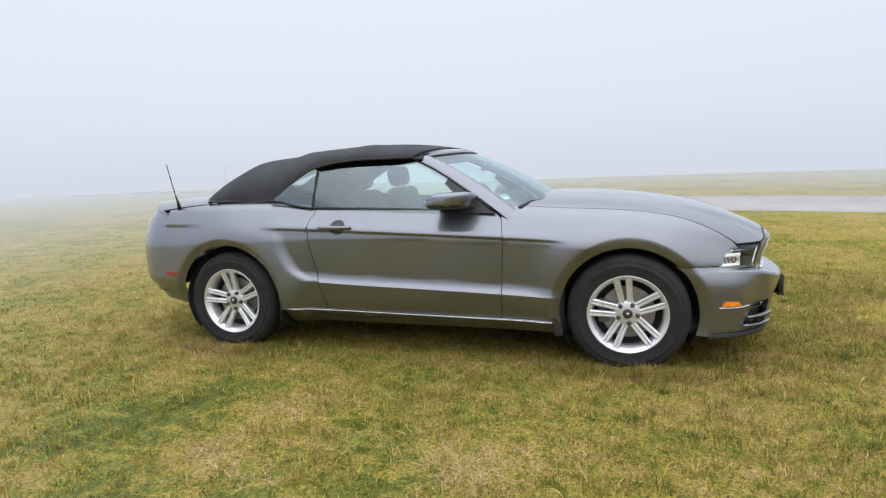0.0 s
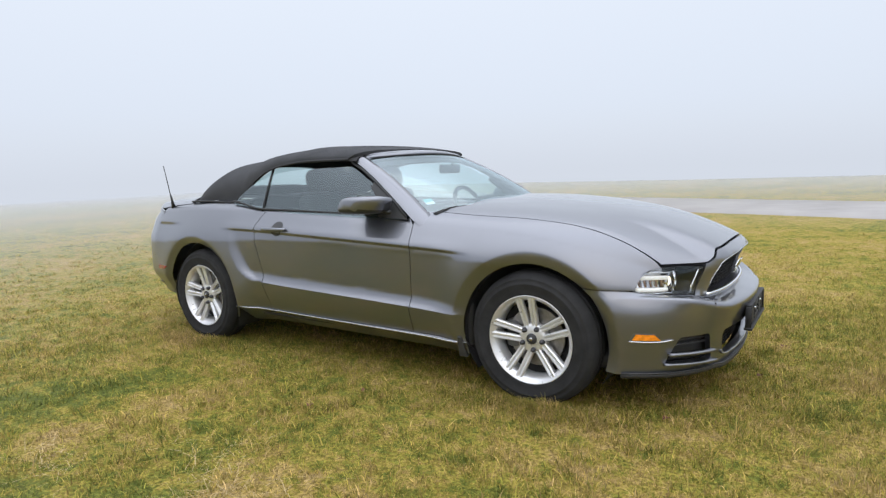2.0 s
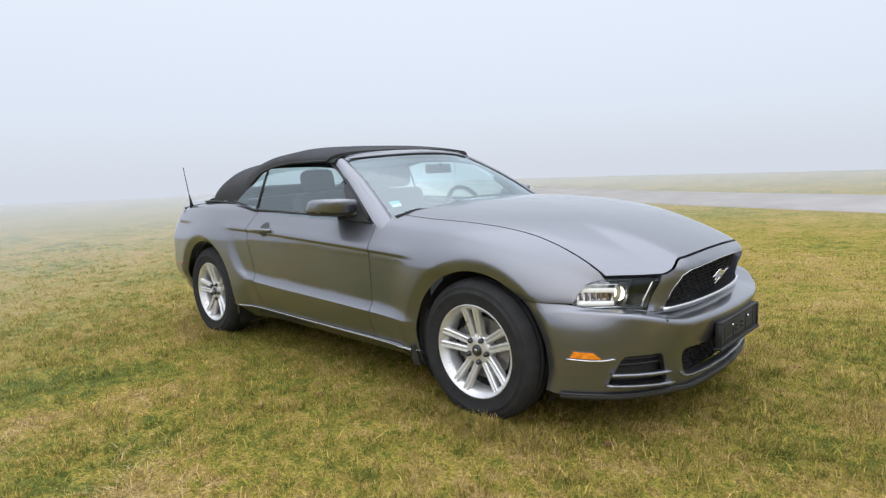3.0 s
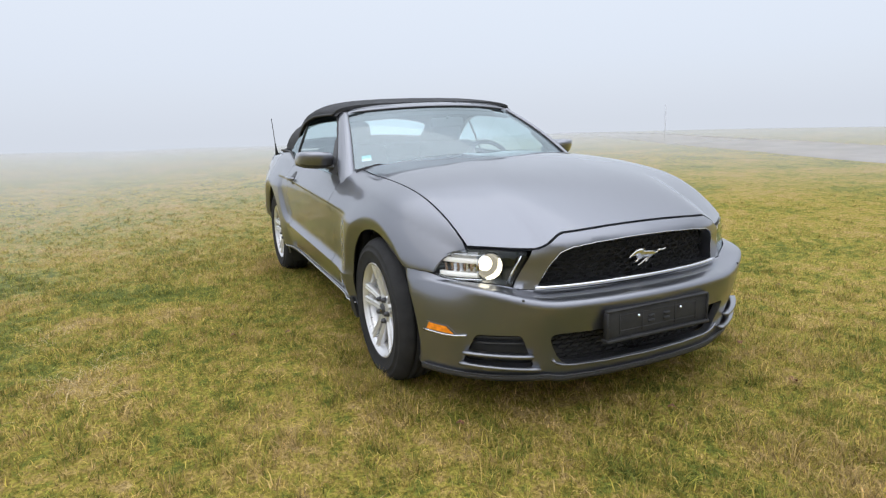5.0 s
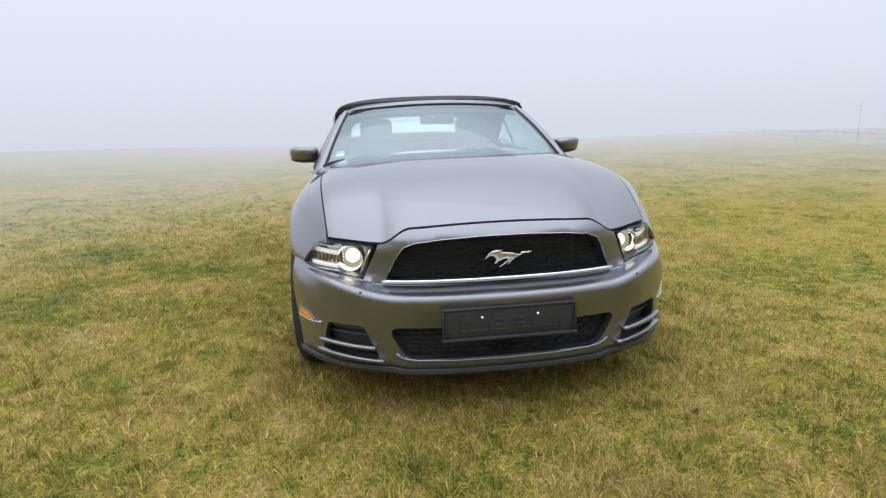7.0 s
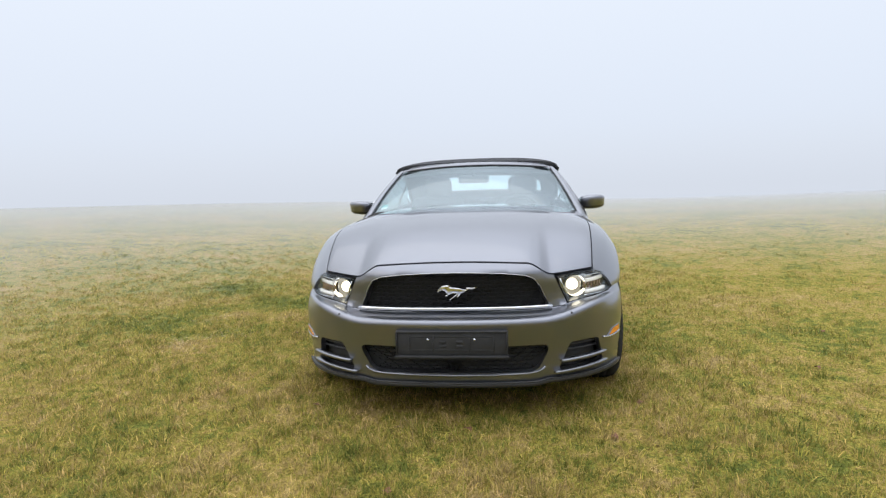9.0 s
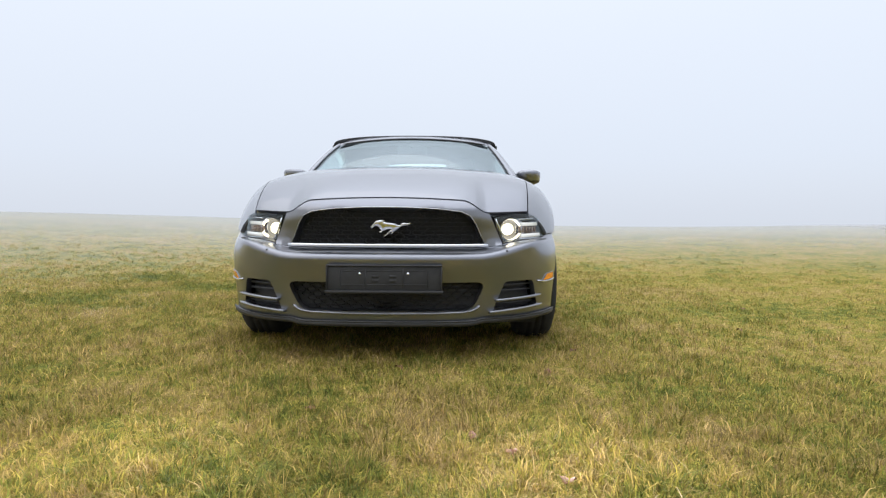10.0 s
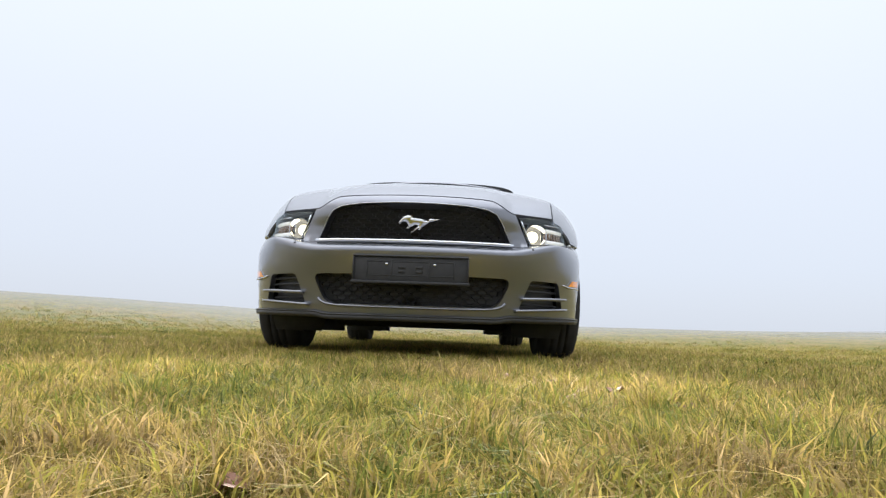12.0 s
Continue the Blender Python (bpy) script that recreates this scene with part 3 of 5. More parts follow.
def nose_map(back=0.0):
    def f(l, z):
        l, z = np.asarray(l, float), np.asarray(z, float)
        a = np.abs(l)
        nx, ny = PLAN_Y(a + 1e-3) - PLAN_Y(a - 1e-3), PLAN_D(a + 1e-3) - PLAN_D(a - 1e-3)
        k = back / np.maximum(np.hypot(nx, ny), 1e-9)
        lean = 0.45 * smooth(PLAN_Y(a), 0.30, 0.66) * np.clip(z - 0.58, 0, 0.3)
        x = profile(PLAN_Y(a), z) - PLAN_D(a) - lean
        tuck = lip(np.hypot(x - AXLE, z - HUB_Z)) * smooth(PLAN_Y(a), 0.78, 0.83)
        return np.stack([x - nx * k, np.sign(l) * (PLAN_Y(a) - tuck - ny * k), z], -1)
    return f


def nose_loop(pts):
    """(y, z) points on the nose as (l, z)."""
    return [(float(l_of_y(y)), z) for y, z in pts]


def arch_points(cx, z0, z1, n=24, r=ARCH):
    """Points on the wheel arch's edge from (x < cx, z0) over the top to (x > cx, z1)."""
    a0 = math.pi - math.asin((z0 - HUB_Z) / r)
    a1 = math.asin((z1 - HUB_Z) / r)
    return [(cx + r * math.cos(a), HUB_Z + r * math.sin(a)) for a in np.linspace(a0, a1, n)]


car = tagged(new("convertible_car"), "grey metallic convertible with closed black soft top, headlights lit, on grass", "car")
G = 0.0025

# hood
HOOD_SIDE = spline([(0.72, 0.722), (1.2, 0.735), (1.6, 0.725), (1.985, 0.688)])


def edge_z(y):
    """Height of the hood's front edge: low over the lamps, arched over the grille."""
    a = np.abs(np.asarray(y, float))
    return 0.718 + 0.055 * smooth(0.485 - a, 0.0, 0.12) + 0.015 * np.clip(1 - (a / 0.4) ** 2, 0, 1) + 0.006 * smooth(a, 0.5, 0.69)


def hood_front(y):
    a = np.abs(np.asarray(y, float))
    return nose_x(a, edge_z(a))


def hood_map(x, y):
    q = top_map(x, y)
    xf = hood_front(y)
    d = edge_z(y) - top_map(xf, y)[..., 2]
    q[..., 2] += d * smooth(x, xf - 0.60, xf + 0.05) * 1.03
    return q


ys = np.linspace(-0.69, 0.69, 61)
hood = [(float(hood_front(y)) - 0.003, y) for y in ys]
hood += [(x, float(HOOD_SIDE(x))) for x in np.linspace(1.93, 0.74, 26)]
hood += [(0.735, 0.71), (0.79, 0.65), (0.845, 0.575), (0.845, 0.52), (0.832, 0.3), (0.828, 0.0), (0.832, -0.3), (0.845, -0.52), (0.845, -0.575), (0.79, -0.65), (0.735, -0.71)]
hood += [(x, -float(HOOD_SIDE(x))) for x in np.linspace(0.74, 1.93, 26)]
panel("hood", [(x - G, y) for x, y in hood], hood_map, 0.025, M_PAINT, car, thick=0.02)


def fender_map(sgn):
    """The body's sheet, lowered towards the lamp as far as the hood's edge is."""
    base_ = body_map(sgn)

    def f(x, v):
        x, v = np.asarray(x, float), np.asarray(v, float)
        q = base_(x, v)
        hs = HOOD_SIDE(x)
        d = hood_map(x, hs)[..., 2] - top_map(x, hs)[..., 2]
        q[..., 2] += d * smooth(v - C_ZS(x), 0.0, np.maximum(top_q(x, hs), 0.02))
        return q
    return f


def front_fender(sgn):
    lp = [(0.618, 0.279), (0.622, 0.5), (0.632, 0.70), (0.636, 0.80), (0.618, 0.90)]
    lp += [(0.582, v_top(0.582, 0.775)), (0.66, v_top(0.66, 0.738))]
    lp += [(x, v_top(x, float(HOOD_SIDE(x)) + 0.005)) for x in np.linspace(0.74, 1.93, 24)]
    lp += [(1.965, v_top(1.965, 0.697)), (1.938, C_ZS(1.938) + 0.02), (1.913, 0.702), (1.890, 0.678), (1.875, 0.65), (1.866, 0.617), (1.80, 0.618), (1.70, 0.619)]
    lp += [p for p in reversed(arch_points(AXLE, 0.205, 0.620))]
    lp += [(0.975, 0.215), (0.975, 0.272)]
    lp = [(float(x), float(v)) for x, v in lp]
    cr = [[(x, float(C_CREASE(x)) + o) for x in np.linspace(0.66, 1.03, 20)] for o in (0.001, -0.008, -0.016, -0.024)]
    cr += [[(x, float(C_LEDGE(x)) + o) for x in np.linspace(0.64, 0.94, 16)] for o in (0.07, 0.035, 0.014, -0.0065, -0.0085, -0.014)]
    cr += [[(AXLE + r_ * math.cos(a), HUB_Z + r_ * math.sin(a)) for a in np.linspace(math.pi - 0.2, 0.72, 50)] for r_ in (0.450, 0.458, 0.466)]
    return panel("front_fender", lp, fender_map(sgn), 0.022, M_PAINT, car, creases=cr)


def door(sgn):
    lp = [(-0.585, 0.300), (-0.606, 0.40), (-0.630, 0.49), (-0.662, 0.62), (-0.694, 0.76), (-0.704, 0.85), (-0.696, 0.90), (-0.668, 0.955), (-0.655, 0.978)]
    lp += [(x, 0.978 - 0.033 * (x + 0.66) / 1.24) for x in np.linspace(-0.55, 0.572, 10)]
    lp += [(0.614, 0.90), (0.632, 0.80), (0.628, 0.70), (0.618, 0.5), (0.613, 0.279)]
    cr = [[(x, float(C_CREASE(x)) + o) for x in np.linspace(-0.68, 0.61, 60)] for o in (0.001, -0.008, -0.016, -0.024)] + [[(x, float(C_LEDGE(x)) + o) for x in np.linspace(-0.61, 0.60, 60)] for o in (0.07, 0.035, 0.014, -0.0065, -0.0085, -0.014)]
    d = panel("door", lp, side_map(sgn), 0.022, M_PAINT, car, creases=cr, thick=0.02)
    # handle in its round recess
    hx, hz = -0.490, 0.857
    cup = [(hx + 0.010 + 0.055 * math.cos(a), hz + 0.004 + 0.048 * math.sin(a)) for a in np.linspace(0, 2 * math.pi, 24, endpoint=False)]
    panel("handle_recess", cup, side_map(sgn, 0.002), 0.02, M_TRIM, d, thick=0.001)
    hp = [(x, sgn * (float(flank(x, hz)) + 0.026 - 0.020 * (abs(x - hx + 0.005) / 0.125) ** 2.5), hz + 0.004) for x in np.linspace(hx - 0.125, hx + 0.115, 15)]
    tube("door_handle", hp, 0.014, M_PAINT, d, 10, ry=0.014, scales=[0.55 + 0.45 * math.sin(math.pi * i / 14) ** 0.4 for i in range(15)])
    return d


def quarter_panel(sgn):
    lp = [(-0.590, 0.300), (-0.611, 0.40), (-0.635, 0.49), (-0.667, 0.62), (-0.699, 0.76), (-0.709, 0.85), (-0.701, 0.90), (-0.673, 0.955), (-0.660, C_ZS(-0.660) + 0.02)]
    lp += [(x, v_top(x, 0.775)) for x in np.linspace(-0.72, -1.0, 6)] + [(x, v_top(x, 0.765)) for x in np.linspace(-1.1, -1.92, 12)]
    lp += [(-1.92, 0.7), (-1.92, 0.33)]
    lp += arch_points(-AXLE, 0.30, 0.205, r=REAR_ARCH)
    lp += [(-0.97, 0.215), (-0.95, 0.305)]
    lp = [(float(x), float(v)) for x, v in lp]
    cr = [[(x, float(C_CREASE(x)) + o) for x in np.linspace(-1.05, -0.73, 16)] for o in (0.001, -0.008, -0.016, -0.024)]
    cr += [[(-AXLE + r_ * math.cos(a), HUB_Z + r_ * math.sin(a)) for a in np.linspace(math.pi - 0.2, 0.1, 50)] for r_ in (0.450, 0.458, 0.466)]
    cr += [[(x, 0.877) for x in np.linspace(-1.9, -1.6, 12)]]
    return panel("quarter_panel", lp, body_map(sgn), 0.022, M_PAINT, car, creases=cr)


def rear_map(l, z):
    """The tail, wrapped round from one quarter panel to the other; l runs in the plan's half width and depth."""
    l, z = np.asarray(l, float), np.asarray(z, float)
    a = np.clip(np.abs(l), 0, 1.3)
    d, y = REAR_D(a), REAR_Y(a)
    tuck = 0.05 * ((z - 0.65) / 0.3) ** 2 + 0.16 * smooth(z, 0.50, 0.30) + 1.1 * np.clip(z - 0.93, 0, 1)
    k = flank(-1.92, np.minimum(z, C_ZS(-1.92))) / flank(-1.92, 0.6)
    return np.stack([-(2.41 - tuck) + d * (0.49 - tuck) / 0.5, np.sign(l) * y * k, z], -1)


RPLAN = [(0, 0), (0.014, 0.3), (0.06, 0.52), (0.14, 0.675), (0.25, 0.79), (0.38, 0.862), (0.5, float(flank(-1.92, 0.6)))]
_r = np.concatenate([[0], np.cumsum(np.hypot(*np.diff(np.array(RPLAN), axis=0).T))])
REAR_D, REAR_Y = spline(list(zip(_r, [p[0] for p in RPLAN]))), spline(list(zip(_r, [p[1] for p in RPLAN])))
RM = float(_r[-1]) - 0.0006
panel("rear_bumper", [(-RM, 0.325), (-RM + 0.25, 0.345), (RM - 0.25, 0.345), (RM, 0.325), (RM, 0.6175), (-RM, 0.6175)], rear_map, 0.035, M_PAINT, car)
panel("tail_panel", [(-RM, 0.6182), (RM, 0.6182), (RM, 0.965), (RM - 0.2, 1.0), (0, 1.01), (-RM + 0.2, 1.0), (-RM, 0.965)], rear_map, 0.035, M_PAINT, car)
deck = [(-1.50, y) for y in np.linspace(-0.755, 0.755, 21)] + [(-2.0, 0.752), (-2.08, 0.715), (-2.16, 0.64)] + [(-2.24, 0.45), (-2.28, 0), (-2.24, -0.45), (-2.16, -0.64), (-2.08, -0.715), (-2.0, -0.752)]
panel("trunk_lid", deck, top_map, 0.04, M_PAINT, car, thick=0.02)
for sg in (-1, 1):
    front_fender(sg)
    door(sg)
    quarter_panel(sg)
    # rocker with its bright top edge
    rk = [(-0.945, 0.185), (-0.935, 0.300), (0.97, 0.268), (0.985, 0.185)]
    rocker = panel("rocker_panel", rk, lambda x, z, s_=sg: np.stack([x, s_ * (flank(x, np.full(np.shape(z), 0.29)) + 0.002 - 1.2 * (0.300 - 0.0168 * (x + 0.935) - z)), z], -1), 0.02, M_PAINT, car, thick=0.05)
    tube("rocker_moulding", [(x, sg * (float(flank(x, 0.29)) + 0.008), 0.301 - 0.0165 * (x + 0.935)) for x in np.linspace(-0.93, 0.965, 20)], 0.0055, M_SATIN, rocker, 8, ry=0.005)
    fl = [(0.935, 0.19), (0.94, 0.30), (0.958, 0.30), (0.985, 0.19)]
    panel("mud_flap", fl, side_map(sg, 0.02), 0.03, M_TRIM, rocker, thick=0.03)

def honeycomb(rows, limit, back):
    """Staggered flat cells with raised edges, row by row."""
    cells, cfaces = [], []
    for row, zz in enumerate(rows):
        for yy in np.arange(-0.493, 0.494, 0.058):
            y0 = yy + (0.029 if row % 2 else 0)
            if abs(y0) > limit(zz) - 0.012:
                continue
            hexa = [(y0 + 0.0285 * a, zz + 0.0100 * b) for a, b in ((-1, 0), (-0.72, 1), (0.72, 1), (1, 0), (0.72, -1), (-0.72, -1))]
            base = len(cells)
            for sc, bk in ((1.0, back + 0.006), (0.93, back), (0.80, back), (0.74, back + 0.012)):
                for hy, hz in hexa:
                    cells.append(nose_map(bk)(l_of_y(y0 + (hy - y0) * sc), zz + (hz - zz) * sc))
            for r_ in range(3):
                for j in range(6):
                    a, b = base + 6 * r_ + j, base + 6 * r_ + (j + 1) % 6
                    cfaces.append((a, b, b + 6, a + 6))
    return thing_mesh("honeycomb", cells, cfaces, M_MESH, False)


# front bumper cover with its openings
zs_ = np.linspace(0.215, 0.612, 14)
arch_side = [(float(l_of_x(AXLE + math.sqrt(ARCH**2 - (z - HUB_Z) ** 2), z)), z) for z in zs_]
top_edge = nose_loop([(0.845, 0.614), (0.815, 0.613), (0.797, 0.607), (0.775, 0.598), (0.72, 0.590), (0.64, 0.582), (0.60, 0.576), (0.565, 0.569), (0.545, 0.559), (0.45, 0.549), (0.25, 0.547), (0, 0.546)])
half = [(0.0, 0.20)] + nose_loop([(0.42, 0.20), (0.46, 0.207), (0.65, 0.212)]) + arch_side + top_edge
bump = [(-l, z) for l, z in reversed(half[1:-1])] + half
INTAKE = [(0.472, 0.392), (0.405, 0.252), (-0.405, 0.252), (-0.472, 0.392)]
POCKET = [(0.565, 0.392), (0.505, 0.252), (0.74, 0.262), (0.71, 0.392)]
intake_hole = rounded(nose_loop(INTAKE), 0.05)
pocket = rounded(nose_loop(POCKET), 0.02)
pocket_l = np.array([(-l, z) for l, z in pocket])
ridges = []
for zc_ in (0.484, 0.493, 0.502, 0.509, 0.516, 0.523, 0.530, 0.536, 0.540, 0.5415, 0.543):
    row = []
    for l in np.linspace(-1.02, 1.02, 90):
        zz = np.linspace(0.40, 0.60, 400)
        row.append((l, float(np.interp(zc_, crest(PLAN_Y(abs(l)), zz), zz))))
    ridges.append(row)
bumper = panel("front_bumper", bump, nose_map(), 0.022, M_PAINT, car, holes=(intake_hole, pocket, pocket_l), thick=0.03, creases=ridges)


def grow(loop, k):
    c = np.array(loop).mean(0)
    return [tuple(c + (np.array(p) - c) * k) for p in loop]


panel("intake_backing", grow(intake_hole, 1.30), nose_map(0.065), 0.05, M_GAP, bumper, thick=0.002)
for sg in (-1, 1):
    pk = [(sg * l, z) for l, z in pocket]
    panel("pocket_backing", grow(pk, 1.05), nose_map(0.05), 0.05, M_TRIM, bumper, thick=0.002)
    for ya, yb, za, zb in ((0.515, 0.748, 0.300, 0.311), (0.485, 0.755, 0.243, 0.262)):
        ls = np.linspace(l_of_y(ya), l_of_y(yb - 0.012), 14)
        pth = [nose_map(0.001)(sg * l, za + (zb - za) * i / 13) for i, l in enumerate(ls)]
        tube("pocket_slat", pth, 0.01, M_PAINT, bumper, profile=[(-0.012, 0.006), (0.030, 0.009), (0.030, -0.004), (-0.012, -0.006)] if sg > 0 else [(0.012, 0.006), (-0.030, 0.009), (-0.030, -0.004), (0.012, -0.006)])
    for zz in (0.345, 0.372, 0.28):
        ls = np.linspace(l_of_y(0.53), l_of_y(0.73), 8)
        tube("pocket_vane", [nose_map(0.03)(sg * l, zz) for l in ls], 0.006, M_TRIM, bumper, 6)
    # side marker lamp
    ml = [(sg * l, z) for l, z in nose_loop([(0.772, 0.384), (0.793, 0.413), (0.833, 0.417), (0.837, 0.388)])]
    tube("marker_trim", [nose_map(-0.004)(sg * l, z) for l, z in dense(nose_loop([(0.735, 0.384), (0.765, 0.377), (0.80, 0.3765), (0.842, 0.381)]), 0.02, False)], 0.005, M_SATIN, bumper, 8)
    panel("marker_bezel", grow(ml, 1.22), nose_map(-0.004), 0.012, M_PAINT, bumper, holes=(np.array(grow(ml, 1.02)),), thick=0.01)
    panel("side_marker", ml, nose_map(-0.005), 0.012, M_AMBER, bumper, thick=0.008, label="amber side marker lens")
# lower intake mesh: staggered bars
part("intake_mesh", honeycomb(np.arange(0.266, 0.39, 0.0204), lambda z: 0.395 + 0.075 * (z - 0.25) / 0.14, 0.055), bumper)
tube("intake_lip", [nose_map(-0.004)(l, z) for l, z in nose_loop([(-0.44, 0.278), (-0.425, 0.262), (-0.40, 0.252), (-0.35, 0.246), (-0.2, 0.243), (0, 0.242), (0.2, 0.243), (0.35, 0.246), (0.40, 0.252), (0.425, 0.262), (0.44, 0.278)])], 0.006, M_PAINT, bumper, 8)
sp = nose_loop([(y, 0.2) for y in np.linspace(-0.838, 0.838, 61)])
spz = [0.200 + 0.012 * smooth(abs(PLAN_Y(abs(l))), 0.40, 0.46) + 0.006 * smooth(abs(l), 0.5, 1.0) for l, _ in sp]
tube("splitter", [nose_map(0.012)(l, z - 0.008) for (l, _), z in zip(sp, spz)], 0.02, M_TRIM, bumper, profile=[(0.022, -0.012), (0.028, 0.004), (0.020, 0.012), (-0.05, 0.012), (-0.05, -0.012)])
tube("splitter_edge", [nose_map(-0.012)(l, z + 0.004) for (l, _), z in zip(sp, spz)], 0.005, M_TRIM, bumper, 6)
# plate holder without a plate: back, rim, ribs, clips, screws
holder = part("plate_holder", box_bm((0.02, 0.525, 0.112), 0.005, 2, (2.279, 0, 0.415)), car, "empty black number plate holder", M_HOLDER)
part("holder_ledge", box_bm((0.040, 0.54, 0.014), 0.004, 2, (2.283, 0, 0.353)), holder, m=M_HOLDER)
part("holder_lip", box_bm((0.030, 0.53, 0.009), 0.003, 1, (2.283, 0, 0.473)), holder, m=M_HOLDER)
for yy in (-0.262, 0.262):
    part("holder_rim", box_bm((0.030, 0.008, 0.112), 0.003, 1, (2.283, yy, 0.413)), holder, m=M_HOLDER)
for yy in (-0.20, -0.086, 0.086, 0.20):
    part("holder_rib", box_bm((0.008, 0.007, 0.085), 0.002, 1, (2.288, yy, 0.414)), holder, m=M_HOLDER)
for zz in (0.385, 0.448):
    part("holder_rib", box_bm((0.006, 0.40, 0.005), 0.002, 1, (2.288, 0, zz)), holder, m=M_HOLDER)
for yy in (-0.110, 0.110):
    bm = bmesh.new()
    bmesh.ops.create_uvsphere(bm, u_segments=10, v_segments=6, radius=0.007, matrix=Matrix.Translation((2.293, yy, 0.437)))
    part("screw", bm, holder, m=M_CHROME)
for yy in (-0.04, 0.04):
    for zz in (0.404, 0.424):
        part("clip_slot", box_bm((0.008, 0.032, 0.012), 0.002, 1, (2.29, yy, zz)), holder, m=M_LINER)
# washer caps on the ledge under the lamps
for sg in (-1, 1):
    bm = bmesh.new()
    bmesh.ops.create_uvsphere(bm, u_segments=12, v_segments=8, radius=0.006, matrix=Matrix.Translation(tuple(nose_map(0.002)(l_of_y(sg * 0.57), 0.538))))
    part("washer_cap", bm, bumper, m=M_HOUSING)

# header round the grille
GRILLE = [(-0.468, 0.566), (-0.452, 0.60), (-0.425, 0.66), (-0.395, 0.703), (-0.35, 0.722), (-0.25, 0.734), (-0.1, 0.741), (0, 0.742), (0.1, 0.741), (0.25, 0.734), (0.35, 0.722), (0.395, 0.703), (0.425, 0.66), (0.452, 0.60), (0.468, 0.566)]
EDGE = [(y, float(edge_z(y))) for y in np.linspace(-0.49, 0.49, 49)]
head = nose_loop([(y, float(z) - 0.004) for y, z in EDGE]) + nose_loop([(0.500, 0.69), (0.528, 0.63), (0.551, 0.580), (0.556, 0.566), (0.545, 0.5605), (0.45, 0.553), (0.25, 0.551), (0, 0.550), (-0.25, 0.551), (-0.45, 0.553), (-0.545, 0.5605), (-0.556, 0.566), (-0.551, 0.580), (-0.528, 0.63), (-0.500, 0.69)])
header = panel("grille_surround", head, nose_map(), 0.02, M_PAINT, car, holes=(np.array(nose_loop(GRILLE)),), thick=0.05)
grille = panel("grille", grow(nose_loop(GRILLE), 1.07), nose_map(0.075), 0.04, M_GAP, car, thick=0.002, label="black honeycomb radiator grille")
part("grille_mesh", honeycomb(np.arange(0.580, 0.742, 0.0204), lambda z: np.interp(z, [0.566, 0.60, 0.66, 0.703, 0.722, 0.734, 0.742], [0.468, 0.452, 0.425, 0.395, 0.35, 0.25, 0.05]), 0.04), grille)
gl = [nose_map(-0.001)(l, z) for l, z in dense(nose_loop(GRILLE)[1:-1], 0.02, False)]
tube("chrome_frame", gl, 0.0021, M_SATIN, grille, 8)
tube("chrome_bar", [nose_map(-0.006)(l, z) for l, z in nose_loop([(y, 0.562) for y in np.linspace(-0.478, 0.478, 31)])], 0.01, M_CHROME, grille, 8, ry=0.009)
# emblem: a plain chrome running shape
shape = [(62, 80), (72, 68), (85, 55), (95, 46), (108, 43), (125, 42), (145, 46), (138, 52), (152, 55), (175, 57), (200, 60), (214, 67), (229, 69), (231, 61), (242, 56), (262, 58), (287, 56), (280, 66), (262, 71), (245, 73), (232, 79), (222, 86), (208, 94), (193, 106), (182, 118), (172, 116), (180, 104), (166, 114), (150, 126), (134, 132), (136, 124), (150, 116), (166, 101), (176, 93), (152, 93), (141, 100), (129, 104), (124, 112), (110, 112), (110, 103), (120, 98), (114, 89), (106, 79), (93, 75), (81, 81), (72, 90)]
shape = [((a - 65) * 0.00086 - 0.074, (78 - b) * 0.00088) for a, b in shape]
emblem = np.array([(y, 0.650 + z) for y, z in reversed(shape)])


def emblem_map(l, z):
    """Cushioned face: highest along the middle of the shape."""
    l, z = np.asarray(l, float), np.asarray(z, float)
    d = np.where(inside(np.stack([l, z], -1), emblem), edge_distance(np.stack([l, z], -1), emblem), 0.0)
    q = nose_map(0.010)(l, z)
    q[..., 0] += 0.009 * np.sqrt(np.clip(d / 0.014, 0, 1))
    return q


panel("emblem", emblem, emblem_map, 0.0035, M_EMBLEM, grille, thick=0.006, label="chrome running emblem")


